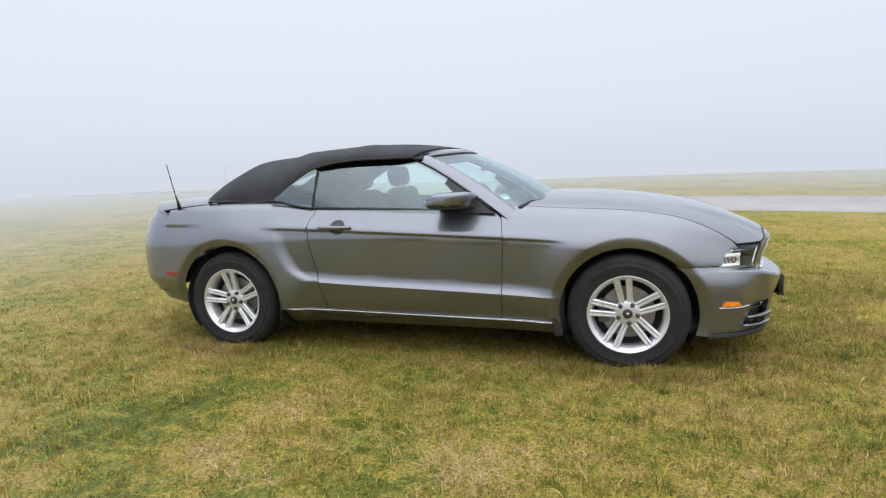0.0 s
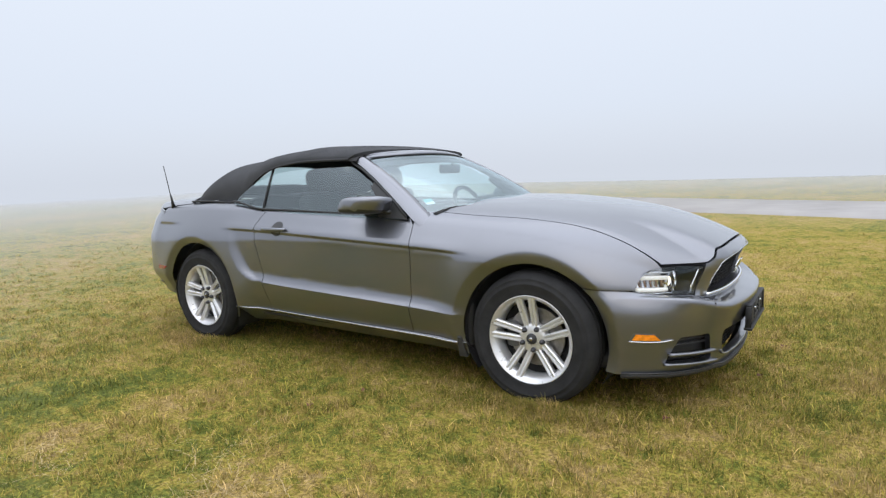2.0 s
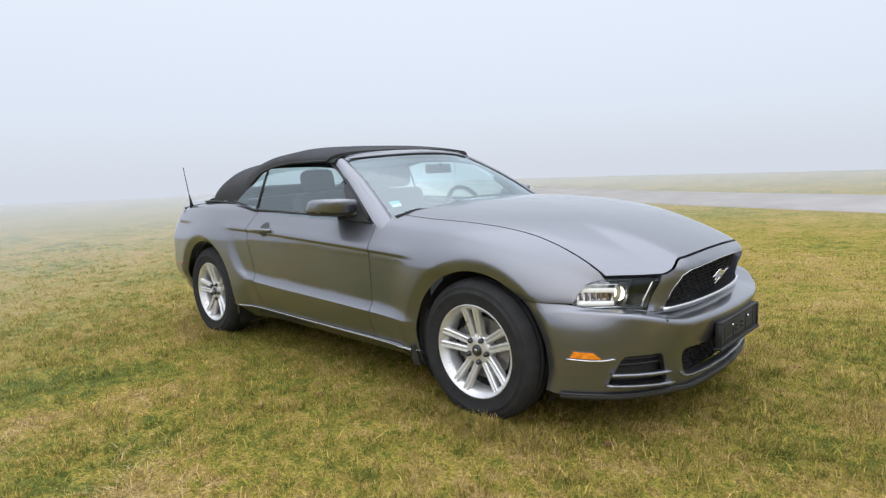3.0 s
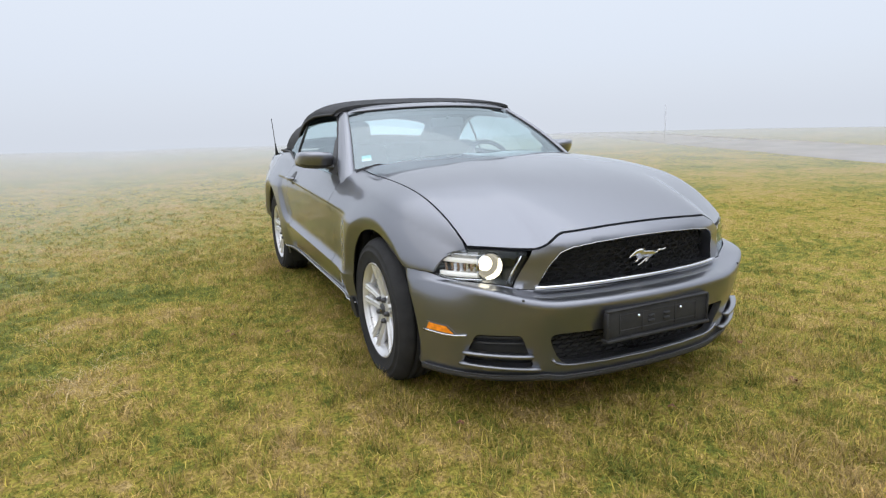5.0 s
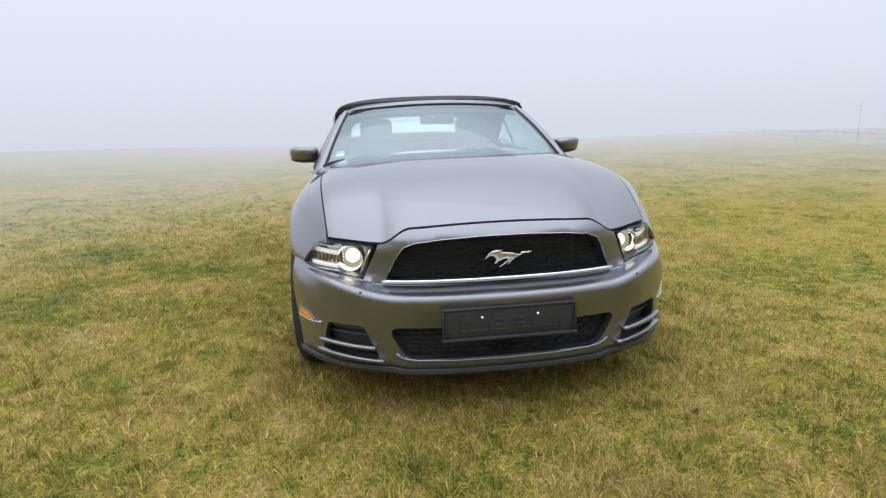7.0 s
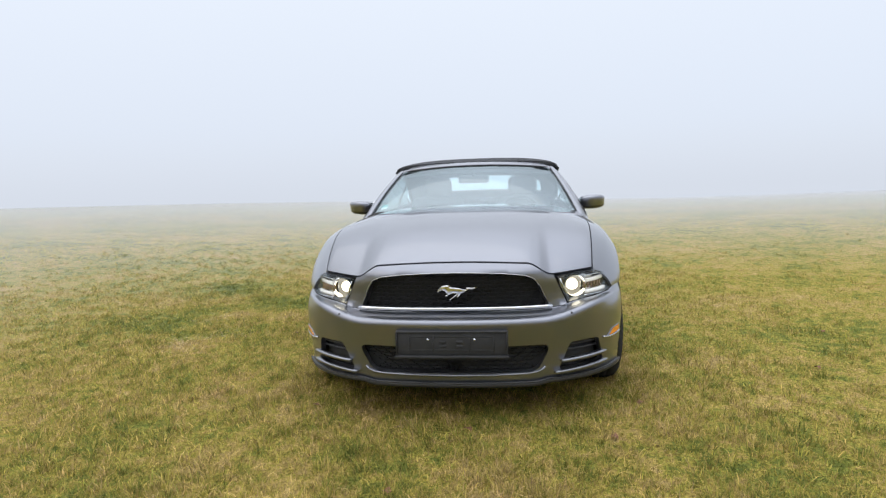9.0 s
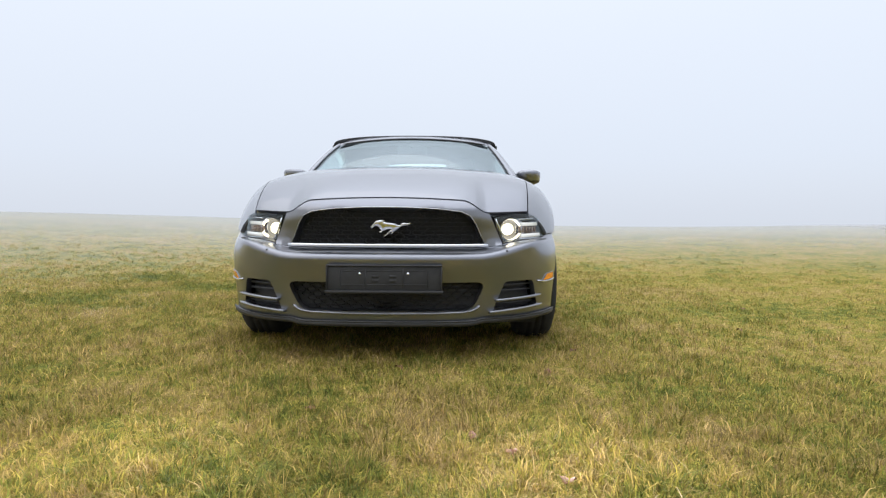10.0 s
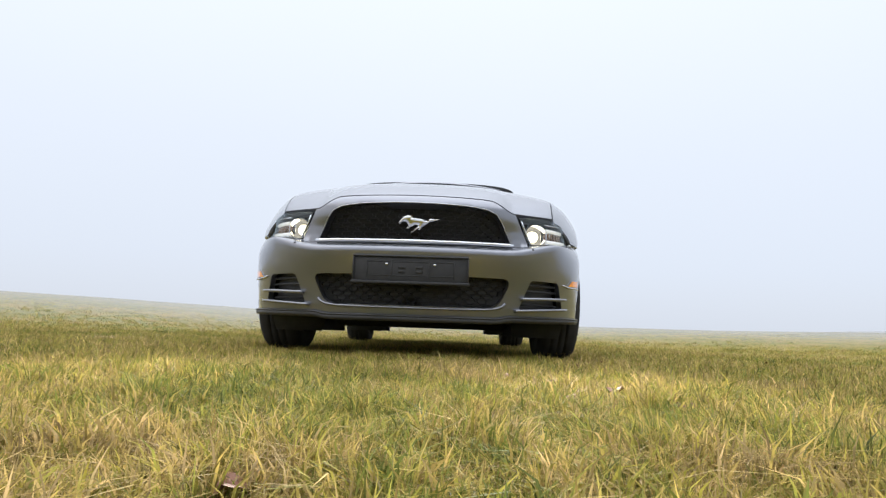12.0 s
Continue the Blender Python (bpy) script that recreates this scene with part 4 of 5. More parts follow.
def headlight(sgn):
    lens = [(0.507, 0.702), (0.535, 0.63), (0.560, 0.573), (0.60, 0.579), (0.64, 0.585), (0.72, 0.593), (0.775, 0.601), (0.798, 0.610), (0.794, 0.640), (0.782, 0.668), (0.762, 0.688), (0.735, 0.704), (0.70, 0.716), (0.60, 0.713)]
    lp = [(sgn * l, z) for l, z in nose_loop(lens)]
    h = panel("headlight", grow(lp, 1.03), nose_map(0.15), 0.03, M_HOUSING, car, thick=0.001, label="clear headlight with lit projector")
    lz = panel("lens", lp, nose_map(0.001), 0.02, M_LENS, h, thick=0.003)
    lz.visible_shadow = False
    wall = [nose_map(0.002)(l, z) for l, z in dense(lp, 0.02)]
    deep = [nose_map(0.152)(l, z) for l, z in dense(lp, 0.02)]
    k = len(wall)
    part("bezel", thing_mesh("bezel", wall + deep, [(i, (i + 1) % k, k + (i + 1) % k, k + i) for i in range(k)], M_HOUSING), h)
    px_, pz_ = 0.600, 0.638
    cx_ = float(nose_x(px_, pz_)) - 0.095

    def turned(name, prof, material, n=36, label=""):
        v, f = lathe(prof, n)
        me = thing_mesh(name, v, f, material)
        me.transform(Matrix.Translation((cx_, sgn * px_, pz_)) @ Matrix.Rotation(radians(-90 + sgn * 10), 4, "Z"))
        return part(name, sharp(me, 50), h, label)
    turned("reflector_ring", [(0.053, -0.03), (0.058, 0.020), (0.057, 0.030), (0.053, 0.032), (0.050, 0.022), (0.047, -0.004)], M_CHROME)
    turned("reflector_bowl", [(0.047, -0.004), (0.043, -0.020), (0.030, -0.032)], M_BOWL)
    turned("projector", [(0.0001, 0.000), (0.012, -0.002), (0.021, -0.009), (0.028, -0.020), (0.030, -0.034)], M_LAMP, label="lit warm-white projector lens")
    for za, zb, yb in ((0.664, 0.667, 0.770), (0.606, 0.612, 0.786)):
        pth = [nose_map(0.024)(sgn * l, za + (zb - za) * i / 11) for i, l in enumerate(np.linspace(l_of_y(0.672), l_of_y(yb), 12))]
        tube("light_bar", pth, 0.009, M_DRL, h, label="white light bar", profile=[(-0.012, -0.009), (0.004, -0.009), (0.006, 0.0), (0.004, 0.009), (-0.012, 0.009)] if sgn > 0 else [(0.012, -0.009), (0.012, 0.009), (-0.004, 0.009), (-0.006, 0.0), (-0.004, -0.009)])
    for za in (0.690, 0.592):
        pth = [nose_map(0.012)(sgn * l, za + 0.004 * i / 9) for i, l in enumerate(np.linspace(l_of_y(0.655), l_of_y(0.742 if za > 0.6 else 0.775), 10))]
        tube("chrome_strip", pth, 0.003, M_CHROME, h, 6)
    for i, l in enumerate(np.linspace(l_of_y(0.672), l_of_y(0.768), 6)):
        tube("reflector_fin", [nose_map(0.030)(sgn * l, 0.622), nose_map(0.034)(sgn * l, 0.637), nose_map(0.030)(sgn * l, 0.653)], 0.0055, M_TURN, h, 6, up=(1, 0, 0))
    turn = [(sgn * l, z) for l, z in nose_loop([(0.674, 0.588), (0.786, 0.604), (0.776, 0.655), (0.752, 0.692), (0.674, 0.692)])]
    panel("side_reflector", turn, nose_map(0.060), 0.02, M_REFLECTOR, h, thick=0.002, label="bright turn signal reflector")
    tube("inner_strip", [nose_map(0.012)(sgn * l_of_y(y), z) for y, z in ((0.574, 0.580), (0.556, 0.620), (0.538, 0.660), (0.526, 0.690))], 0.0055, M_CHROME, h, 6, up=(1, 0, 0))
    return h


for sg in (-1, 1):
    headlight(sg)


# thin seam round the lower tail
tube("tail_seam", [rear_map(l, 0.395 + 0.02 * smooth(abs(l), RM - 0.3, RM - 0.8)) * np.array([1.0015, 1.002, 1]) for l in np.linspace(-RM, RM, 50)], 0.004, M_SEAL, car, 6)


# wheels
def wheel(cx, sgn):
    w = new("wheel")
    w.parent = car
    w.location = (cx, sgn * 0.785, HUB_Z)
    o = 1  # built with its outer face towards +y, then turned
    prof = [(0.222, 0.085), (0.230, 0.098), (0.238, 0.106), (0.243, 0.104), (0.262, 0.112), (0.284, 0.1125), (0.287, 0.1145), (0.293, 0.1145), (0.296, 0.111), (0.312, 0.106), (0.315, 0.107), (0.319, 0.1055), (0.330, 0.094), (0.342, 0.080), (0.350, 0.055), (0.351, 0.042), (0.344, 0.040), (0.344, 0.034), (0.352, 0.032), (0.353, 0.006), (0.346, 0.004), (0.346, -0.004), (0.353, -0.006), (0.352, -0.034), (0.344, -0.036), (0.344, -0.042), (0.350, -0.05), (0.342, -0.08), (0.31, -0.105), (0.23, -0.10), (0.222, -0.085)]
    v, f = lathe(prof, 72)
    rimp = [(0.212, -0.10), (0.205, -0.05), (0.196, 0.02), (0.200, 0.060), (0.212, 0.078), (0.224, 0.086), (0.234, 0.092), (0.236, 0.098), (0.228, 0.101), (0.219, 0.094), (0.212, 0.088), (0.206, 0.080)]
    meshes = [("tyre", thing_mesh("tyre", v, f, M_RUBBER), "black rubber tyre")]
    v, f = lathe(rimp, 72)
    meshes.append(("rim", sharp(thing_mesh("rim", v, f, M_ALLOY), 40), "silver alloy rim"))
    bm = bmesh.new()
    # five pairs of spokes, each with a ridge along it
    for i in range(5):
        a = radians(82 + 72 * i)
        for s in (-1, 1):
            p0, p1 = (0.050, s * 0.021), (0.216, s * 0.036)
            prof_ = [(-0.0195, 0.0), (-0.0175, 0.013), (-0.011, 0.018), (-0.0035, 0.0165), (0.0, 0.011), (0.0035, 0.0165), (0.011, 0.018), (0.0175, 0.013), (0.0195, 0.0), (0.013, -0.02), (-0.013, -0.02)]
            rings = []
            for t_ in np.linspace(0, 1, 6):
                r_, off = p0[0] + (p1[0] - p0[0]) * t_, p0[1] + (p1[1] - p0[1]) * t_
                y_ = 0.046 + 0.030 * t_ ** 1.3
                vs = []
                for b, h in prof_:
                    lx, lz = r_, off + b * (0.92 + 0.14 * t_)
                    vs.append(bm.verts.new((lx * math.cos(a) - lz * math.sin(a), y_ + h, lx * math.sin(a) + lz * math.cos(a))))
                rings.append(vs)
            for ra, rb in zip(rings, rings[1:]):
                for j in range(11):
                    bm.faces.new((ra[j], ra[(j + 1) % 11], rb[(j + 1) % 11], rb[j]))
            bm.faces.new(rings[-1])
    bmesh.ops.recalc_face_normals(bm, faces=bm.faces[:])
    me = bpy.data.meshes.new("spokes")
    bm.to_mesh(me)
    bm.free()
    me.materials.append(M_ALLOY)
    me.polygons.foreach_set("use_smooth", [True] * len(me.polygons))
    meshes.append(("spokes", sharp(me, 40), ""))
    v, f = lathe([(0.028, 0.070), (0.036, 0.069), (0.060, 0.067), (0.074, 0.062), (0.080, 0.050), (0.078, 0.02)], 40)
    meshes.append(("hub", thing_mesh("hub", v, f, M_ALLOY), ""))
    v, f = lathe([(0.0001, 0.084), (0.020, 0.082), (0.028, 0.076), (0.030, 0.06)], 28)
    meshes.append(("centre_cap", thing_mesh("centre_cap", v, f, M_TRIM), "black centre cap"))
    v, f = lathe([(0.0001, 0.0850), (0.010, 0.0846), (0.012, 0.081)], 6)
    meshes.append(("cap_mark", thing_mesh("cap_mark", v, f, M_SATIN), ""))
    v, f = lathe([(0.06, 0.012), (0.155, 0.012), (0.157, 0.0), (0.155, -0.012), (0.06, -0.012)], 48)
    meshes.append(("brake_disc", sharp(thing_mesh("brake_disc", v, f, M_STEEL)), "worn steel brake disc"))
    v, f = lathe([(0.0001, -0.03), (0.19, -0.03), (0.20, 0.0)], 40)
    meshes.append(("back_plate", thing_mesh("back_plate", v, f, M_LINER), ""))
    turn = Matrix.Rotation(math.pi, 4, "Z") if sgn < 0 else Matrix.Identity(4)
    for nm, me, lb in meshes:
        ob = part(nm, me, w, lb)
        ob.matrix_basis = turn
    for i in range(5):
        a = radians(82 + 72 * i + 36)
        v, f = lathe([(0.0001, 0.020), (0.009, 0.018), (0.0125, 0.010), (0.0145, 0.0), (0.0145, -0.02)], 8)
        ob = part("lug_nut", thing_mesh("lug_nut", v, f, M_NUT), w)
        ob.matrix_basis = turn @ Matrix.Translation((0.058 * math.cos(a), 0.068, 0.058 * math.sin(a)))
    cal = box_bm((0.075, 0.06, 0.15), 0.018, 3, (0.135, 0.012, 0.0))
    ob = part("caliper", cal, w, m=M_CALIPER)
    ob.matrix_basis = Matrix.Rotation(radians(180 if cx > 0 else 0) * (1 if sgn < 0 else -1), 4, "Y") if cx > 0 else Matrix.Identity(4)
    return w


for cx in (AXLE, -AXLE):
    for sg in (-1, 1):
        wheel(cx, sg)
        # wheel housing
        v, f = [], []
        n = 28
        for i in range(n + 1):
            a = math.pi * (-0.18 + 1.36 * i / n)
            for yy in (0.90, 0.52):
                v.append((cx + 0.40 * math.cos(a), sg * (yy if yy < 0.6 else float(flank(np.clip(cx + 0.40 * math.cos(a), -1.9, 1.75), 0.5)) - 0.05), HUB_Z + 0.40 * math.sin(a)))
        f = [(2 * i, 2 * i + 1, 2 * i + 3, 2 * i + 2) for i in range(n)]
        v.append((cx, sg * 0.52, HUB_Z))
        f += [(2 * i + 1, len(v) - 1, 2 * i + 3) for i in range(n)]
        part("wheel_housing", thing_mesh("wheel_housing", v, f, M_LINER), car)

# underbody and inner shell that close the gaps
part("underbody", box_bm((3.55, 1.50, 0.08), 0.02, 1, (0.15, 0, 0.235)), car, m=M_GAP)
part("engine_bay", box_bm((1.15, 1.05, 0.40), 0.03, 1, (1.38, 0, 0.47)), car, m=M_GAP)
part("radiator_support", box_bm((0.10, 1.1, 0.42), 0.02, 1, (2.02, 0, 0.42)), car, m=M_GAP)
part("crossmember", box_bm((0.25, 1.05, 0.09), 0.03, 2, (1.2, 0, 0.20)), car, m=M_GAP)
for sg in (-1, 1):
    for x0, x1 in ((-0.93, 0.99),):
        part("inner_sill", box_bm((x1 - x0, 0.05, 0.62), 0.01, 1, ((x0 + x1) / 2, sg * 0.80, 0.55)), car, m=M_GAP)
# ---- roof, glass, cabin ----
T_ZT = spline([(-1.76, 1.055), (-1.70, 1.095), (-1.60, 1.172), (-1.45, 1.271), (-1.32, 1.333), (-1.12, 1.357), (-0.94, 1.386), (-0.7, 1.402), (-0.48, 1.412), (-0.25, 1.411), (-0.05, 1.396), (0.10, 1.37), (0.2, 1.345)])
T_ZL = spline([(-1.76, 1.04), (-1.4, 1.045), (-1.10, 1.035), (-1.04, 1.048), (-0.95, 1.115), (-0.85, 1.185), (-0.72, 1.250), (-0.55, 1.285), (-0.34, 1.30), (-0.1, 1.300), (0.05, 1.298), (0.2, 1.28)], False)
T_YL = spline([(-1.76, 0.69), (-1.6, 0.735), (-1.3, 0.742), (-1.05, 0.735), (-0.72, 0.715), (-0.34, 0.695), (0.05, 0.668), (0.2, 0.655)])


def top_cloth(x, w_):
    """Soft top: w_ runs from the right edge (-1) over the middle (0) to the left edge (1)."""
    x, w_ = np.asarray(x, float), np.asarray(w_, float)
    a = np.clip(np.abs(w_), 0, 1.0) * math.pi / 2
    sweep_ = 0.17 * smooth(np.abs(w_), 0.45, 1.0) * smooth(x, -1.15, -1.745)
    zl, zt, yl = T_ZL(x), T_ZT(x), T_YL(x)
    lean = np.clip((zt - zl - 0.10) / 0.2, 0, 1)
    c, s = np.cos(a), np.sin(a)
    y = yl * s ** 0.78 - 0.03 * lean * np.sin(2 * a) ** 2 * 0.5
    z = zl + (zt - zl) * np.maximum(c, 1e-6) ** (0.72 - 0.05 * lean)
    ribs = sum(np.exp(-((x - rx) / 0.03) ** 2) for rx in (-1.32, -0.94, -0.45))
    z = z + 0.006 * ribs * c
    return np.stack([x + sweep_, np.sign(w_) * y, z], -1)


def cloth_front(w):
    return -0.002 + 0.117 * (1 - np.abs(w) ** 2)


cloth_loop = [(-1.745, w) for w in np.linspace(-0.999, 0.999, 30)] + [(float(cloth_front(w)), w) for w in np.linspace(0.999, -0.999, 30)]
rear_win = rounded([(-1.64, -0.60), (-1.64, 0.60), (-1.37, 0.55), (-1.37, -0.55)], 0.06)
soft_top = panel("soft_top", cloth_loop, top_cloth, 0.035, M_FABRIC, car, holes=(rear_win,), thick=0.02, label="closed black canvas soft top")
rw = panel("rear_window", rear_win, lambda x, w: top_cloth(x, w) - np.array([0, 0, 0.006]), 0.05, M_SIDEGLASS, soft_top, thick=0.002)
rw.visible_shadow = False
panel("headliner", [(-1.72, w) for w in np.linspace(-0.96, 0.96, 20)] + [(0.06, w) for w in np.linspace(0.96, -0.96, 20)], lambda x, w: top_cloth(x, w) - np.array([0, 0, 0.022]), 0.06, M_SEAT, soft_top, holes=(grow(rear_win, 0.97),), thick=0.002)
for sg in (-1, 1):
    pth = [top_cloth(x, sg * 0.999) + np.array([0, sg * 0.004, 0.0]) for x in np.linspace(-1.03, 0.0, 34)]
    tube("roof_seal", pth, 0.007, M_SEAL, soft_top, 8)
    pth = [(x, sg * (0.762 - 0.05 * smooth(x, -1.55, -1.75)), float(T_ZL(x)) - 0.004) for x in np.linspace(-1.0, -1.58, 16)]
    tube("boot_well_trim", pth, 0.009, M_SEAL, soft_top, 8, ry=0.008)
tube("boot_well_trim", [tuple(top_map(-1.76 + 0.19 * abs(y / 0.75) ** 3.5, y) + np.array([0, 0, 0.004])) for y in np.linspace(-0.75, 0.75, 41)], 0.010, M_SEAL, soft_top, 8)

# windscreen
def screen(u, v, out=0.0):
    """u: -1 right to 1 left; v: 0 at the cowl to 1 at the header."""
    u, v = np.asarray(u, float), np.asarray(v, float)
    bx, by, bz = 0.875 - 0.19 * np.abs(u) ** 2.4, 0.752 * u, 0.992 - 0.045 * u * u
    tx, ty, tz = 0.215 - 0.143 * np.abs(u) ** 2.2, 0.592 * u, 1.330 - 0.028 * u * u
    b = 0.022 * np.sin(np.pi * v) + out
    return np.stack([bx + (tx - bx) * v + b * 0.5, by + (ty - by) * v, bz + (tz - bz) * v + b * 0.85], -1)


frame_ = tagged(part("windscreen_frame", thing_mesh("windscreen_frame", *sweep(
    [screen(-1.045, v, -0.03 * smooth(v, 0.12, 0.0)) for v in np.linspace(-0.13, 0.93, 20)] + [screen(-1.03, 0.975), screen(-0.985, 1.012)] + [screen(u, 1.03) for u in np.linspace(-0.9, 0.9, 19)] + [screen(0.985, 1.012), screen(1.03, 0.975)] + [screen(1.045, v, -0.03 * smooth(v, 0.12, 0.0)) for v in np.linspace(0.93, -0.13, 20)],
    [(-0.016, -0.024), (-0.018, 0.0), (-0.012, 0.011), (0.006, 0.014), (0.024, 0.008), (0.028, -0.018), (0.006, -0.026)], up=(0.5, 0, 0.85)), M_PAINT), car))
hv = []
for u in np.linspace(-1.0, 1.0, 33):
    a = screen(u * 0.99, 1.035, 0.012)
    w_ = math.copysign(2 / math.pi * math.asin(min((abs(a[1]) / 0.672) ** (1 / 0.78), 0.98)), u)
    b = top_cloth(cloth_front(w_) - 0.02, w_) - np.array([0, 0, 0.012])
    hv += [a, a * 0.5 + b * 0.5 + np.array([0, 0, 0.006]), b]
hf = [(3 * i + j, 3 * i + j + 1, 3 * i + j + 4, 3 * i + j + 3) for i in range(32) for j in range(2)]
part("header_rail", thing_mesh("header_rail", hv, hf, M_PAINT), frame_)
ws = panel("windscreen", [(u, 0.0) for u in np.linspace(-1.02, 1.02, 24)] + [(u, 1.0) for u in np.linspace(1.02, -1.02, 24)], screen, 0.08, M_GLASS, frame_, thick=0.004)
ws.visible_shadow = False
tube("screen_seal", [screen(-1.012, v, 0.003) for v in np.linspace(0, 0.985, 14)] + [screen(u, 0.995, 0.003) for u in np.linspace(-0.97, 0.97, 19)] + [screen(1.012, v, 0.003) for v in np.linspace(0.985, 0, 14)], 0.006, M_SEAL, frame_, 6)
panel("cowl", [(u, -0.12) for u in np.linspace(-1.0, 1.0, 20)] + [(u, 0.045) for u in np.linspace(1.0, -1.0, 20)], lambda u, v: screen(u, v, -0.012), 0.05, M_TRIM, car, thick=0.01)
panel("screen_sticker", [(-0.945, 0.155), (-0.875, 0.155), (-0.875, 0.225), (-0.945, 0.225)], lambda u, v: screen(u, v, -0.006), 0.03, M_STICKER_W, frame_, thick=0.001)
panel("sticker_print", [(-0.945, 0.187), (-0.875, 0.187), (-0.875, 0.225), (-0.945, 0.225)], lambda u, v: screen(u, v, -0.003), 0.03, M_STICKER, frame_, thick=0.001)
panel("sun_shade_band", [(u, 0.90) for u in np.linspace(-0.99, 0.99, 12)] + [(u, 0.985) for u in np.linspace(0.99, -0.99, 12)], lambda u, v: screen(u, v, -0.03), 0.06, M_SEAT, frame_, thick=0.01)
mirror = part("inner_mirror", box_bm((0.035, 0.235, 0.062), 0.015, 3, (0.335, 0.0, 1.222)), car, m=M_TRIM)
tube("mirror_stem", [(0.355, 0, 1.245), (0.362, 0, 1.258)], 0.012, M_TRIM, mirror, 8)
for u0, u1, vo in ((-1.0, -0.66, -0.005), (0.10, 0.86, -0.06)):
    wp = [screen(u, vo + 0.03 * math.sin(math.pi * i / 11) - 0.02, 0.026) for i, u in enumerate(np.linspace(u0, u1, 12))]
    wiper = tube("wiper", wp, 0.009, M_SEAL, car, 6, ry=0.013)
    tube("wiper_arm", [screen(u0, vo - 0.035, 0.03), screen(u0 * 0.8 + u1 * 0.2, vo - 0.02, 0.045), screen(u0 * 0.5 + u1 * 0.5, vo + 0.002, 0.04)], 0.010, M_SEAL, wiper, 6)


def side_glass(x, z):
    x, z = np.asarray(x, float), np.asarray(z, float)
    return np.stack([x, 0.822 - 0.012 * x * x - (z - 0.95) * (0.34 + 0.11 * np.clip((x + 0.7) / 0.7, 0, 1)) - (z - 0.95) ** 2 * 0.25, z], -1)


for sg in (-1, 1):
    fm = lambda x, z, s_=sg: side_glass(x, z) * np.array([1, s_, 1])
    lp = [(0.54, 0.935), (0.392, 1.045), (0.237, 1.145), (0.108, 1.215), (-0.008, 1.266), (-0.12, 1.290), (-0.34, 1.300), (-0.55, 1.287), (-0.688, 1.258), (-0.695, 0.97)]
    g = panel("door_window", lp, fm, 0.06, M_SIDEGLASS, car, thick=0.004, label="tinted frameless door window")
    g.visible_shadow = False
    q = [(-0.712, 0.975), (-0.708, 1.252), (-0.85, 1.182), (-0.95, 1.11), (-1.045, 1.03), (-1.0, 1.01)]
    g2 = panel("quarter_window", q, fm, 0.05, M_SIDEGLASS, car, thick=0.004)
    g2.visible_shadow = False
    tube("window_division", [fm(-0.70, z) * np.array([1, 1.004, 1]) for z in np.linspace(0.97, 1.26, 8)], 0.008, M_SEAL, g2, 6)
    bl = [(x, 0.986 - 0.036 * (x + 0.66) / 1.24 + (0.045 * smooth(x, -0.7, -1.05))) for x in np.linspace(-1.04, 0.56, 26)]
    tube("belt_seal", [(x, sg * (float(flank(np.clip(x, -9, 0.5), np.minimum(z, C_ZS(x)))) - 0.012 if x > -0.66 else float(side_glass(x, z)[1]) + 0.012), z) for x, z in bl], 0.010, M_SEAL, g, 8, ry=0.008)
    # black corner sail and A-pillar seal
    sail = [(0.575, 0.935), (0.52, 0.985), (0.392, 1.07), (0.248, 1.155), (0.233, 1.125), (0.322, 1.04), (0.36, 0.945)]
    panel("mirror_sail", sail, lambda x, z, s_=sg: (side_glass(x, z) + np.array([0, 0.006, 0])) * np.array([1, s_, 1]), 0.04, M_TRIM, car, thick=0.012)
    tube("pillar_seal", [fm(x, z) + np.array([0.008, sg * 0.002, 0.008]) for x, z in ((0.555, 0.94), (0.412, 1.045), (0.247, 1.15), (0.118, 1.222), (0.002, 1.273))], 0.008, M_SEAL, car, 8)
    # pillar filler between glass and windscreen frame
    pa = [np.array(fm(0.68, 0.866)) + np.array([0.014, -sg * 0.012, 0.004])] + [np.array(fm(x, z)) + np.array([0.014, sg * 0.006, 0.008]) for x, z in ((0.585, 0.935), (0.412, 1.055), (0.247, 1.16), (0.118, 1.232), (0.012, 1.284))]
    pb = [screen(sg * 1.012, -0.16, 0.008)] + [screen(sg * 1.012, v, 0.018) for v in (0.0, 0.25, 0.52, 0.76, 0.985)]
    v = [p for a, b in zip(pa, pb) for p in (a, a * 0.7 + b * 0.3 + np.array([0.004, sg * 0.007, 0.006]), a * 0.3 + b * 0.7 + np.array([0.004, sg * 0.005, 0.007]), b, b - np.array([0.01, 0, 0.03]))]
    f = [(5 * i + j, 5 * i + j + 1, 5 * i + j + 6, 5 * i + j + 5) for i in range(5) for j in range(4)]
    part("pillar_cover", thing_mesh("pillar_cover", v, f, M_PAINT), car)
    # door mirror
    bm = bmesh.new()
    secs = []
    for t_, hw, hh, dx in ((0.0, 0.090, 0.034, 0.010), (0.10, 0.125, 0.050, 0.006), (0.5, 0.133, 0.054, -0.010), (0.8, 0.118, 0.050, -0.034), (0.95, 0.086, 0.040, -0.056), (1.0, 0.045, 0.024, -0.066)):
        yy = 0.808 + 0.192 * t_
        vs = []
        for a in np.linspace(0, 2 * math.pi, 20, endpoint=False):
            c_, s_ = math.cos(a), math.sin(a)
            sx, sz = math.copysign(abs(c_) ** 0.45, c_) * hw, math.copysign(abs(s_) ** 0.5, s_) * hh
            vs.append(bm.verts.new((0.325 + dx + sx * (1.0 if sx > 0 else 0.9) + 0.022 * sz / hh, sg * yy, 1.018 + 0.008 * t_ + sz)))
        secs.append(vs)
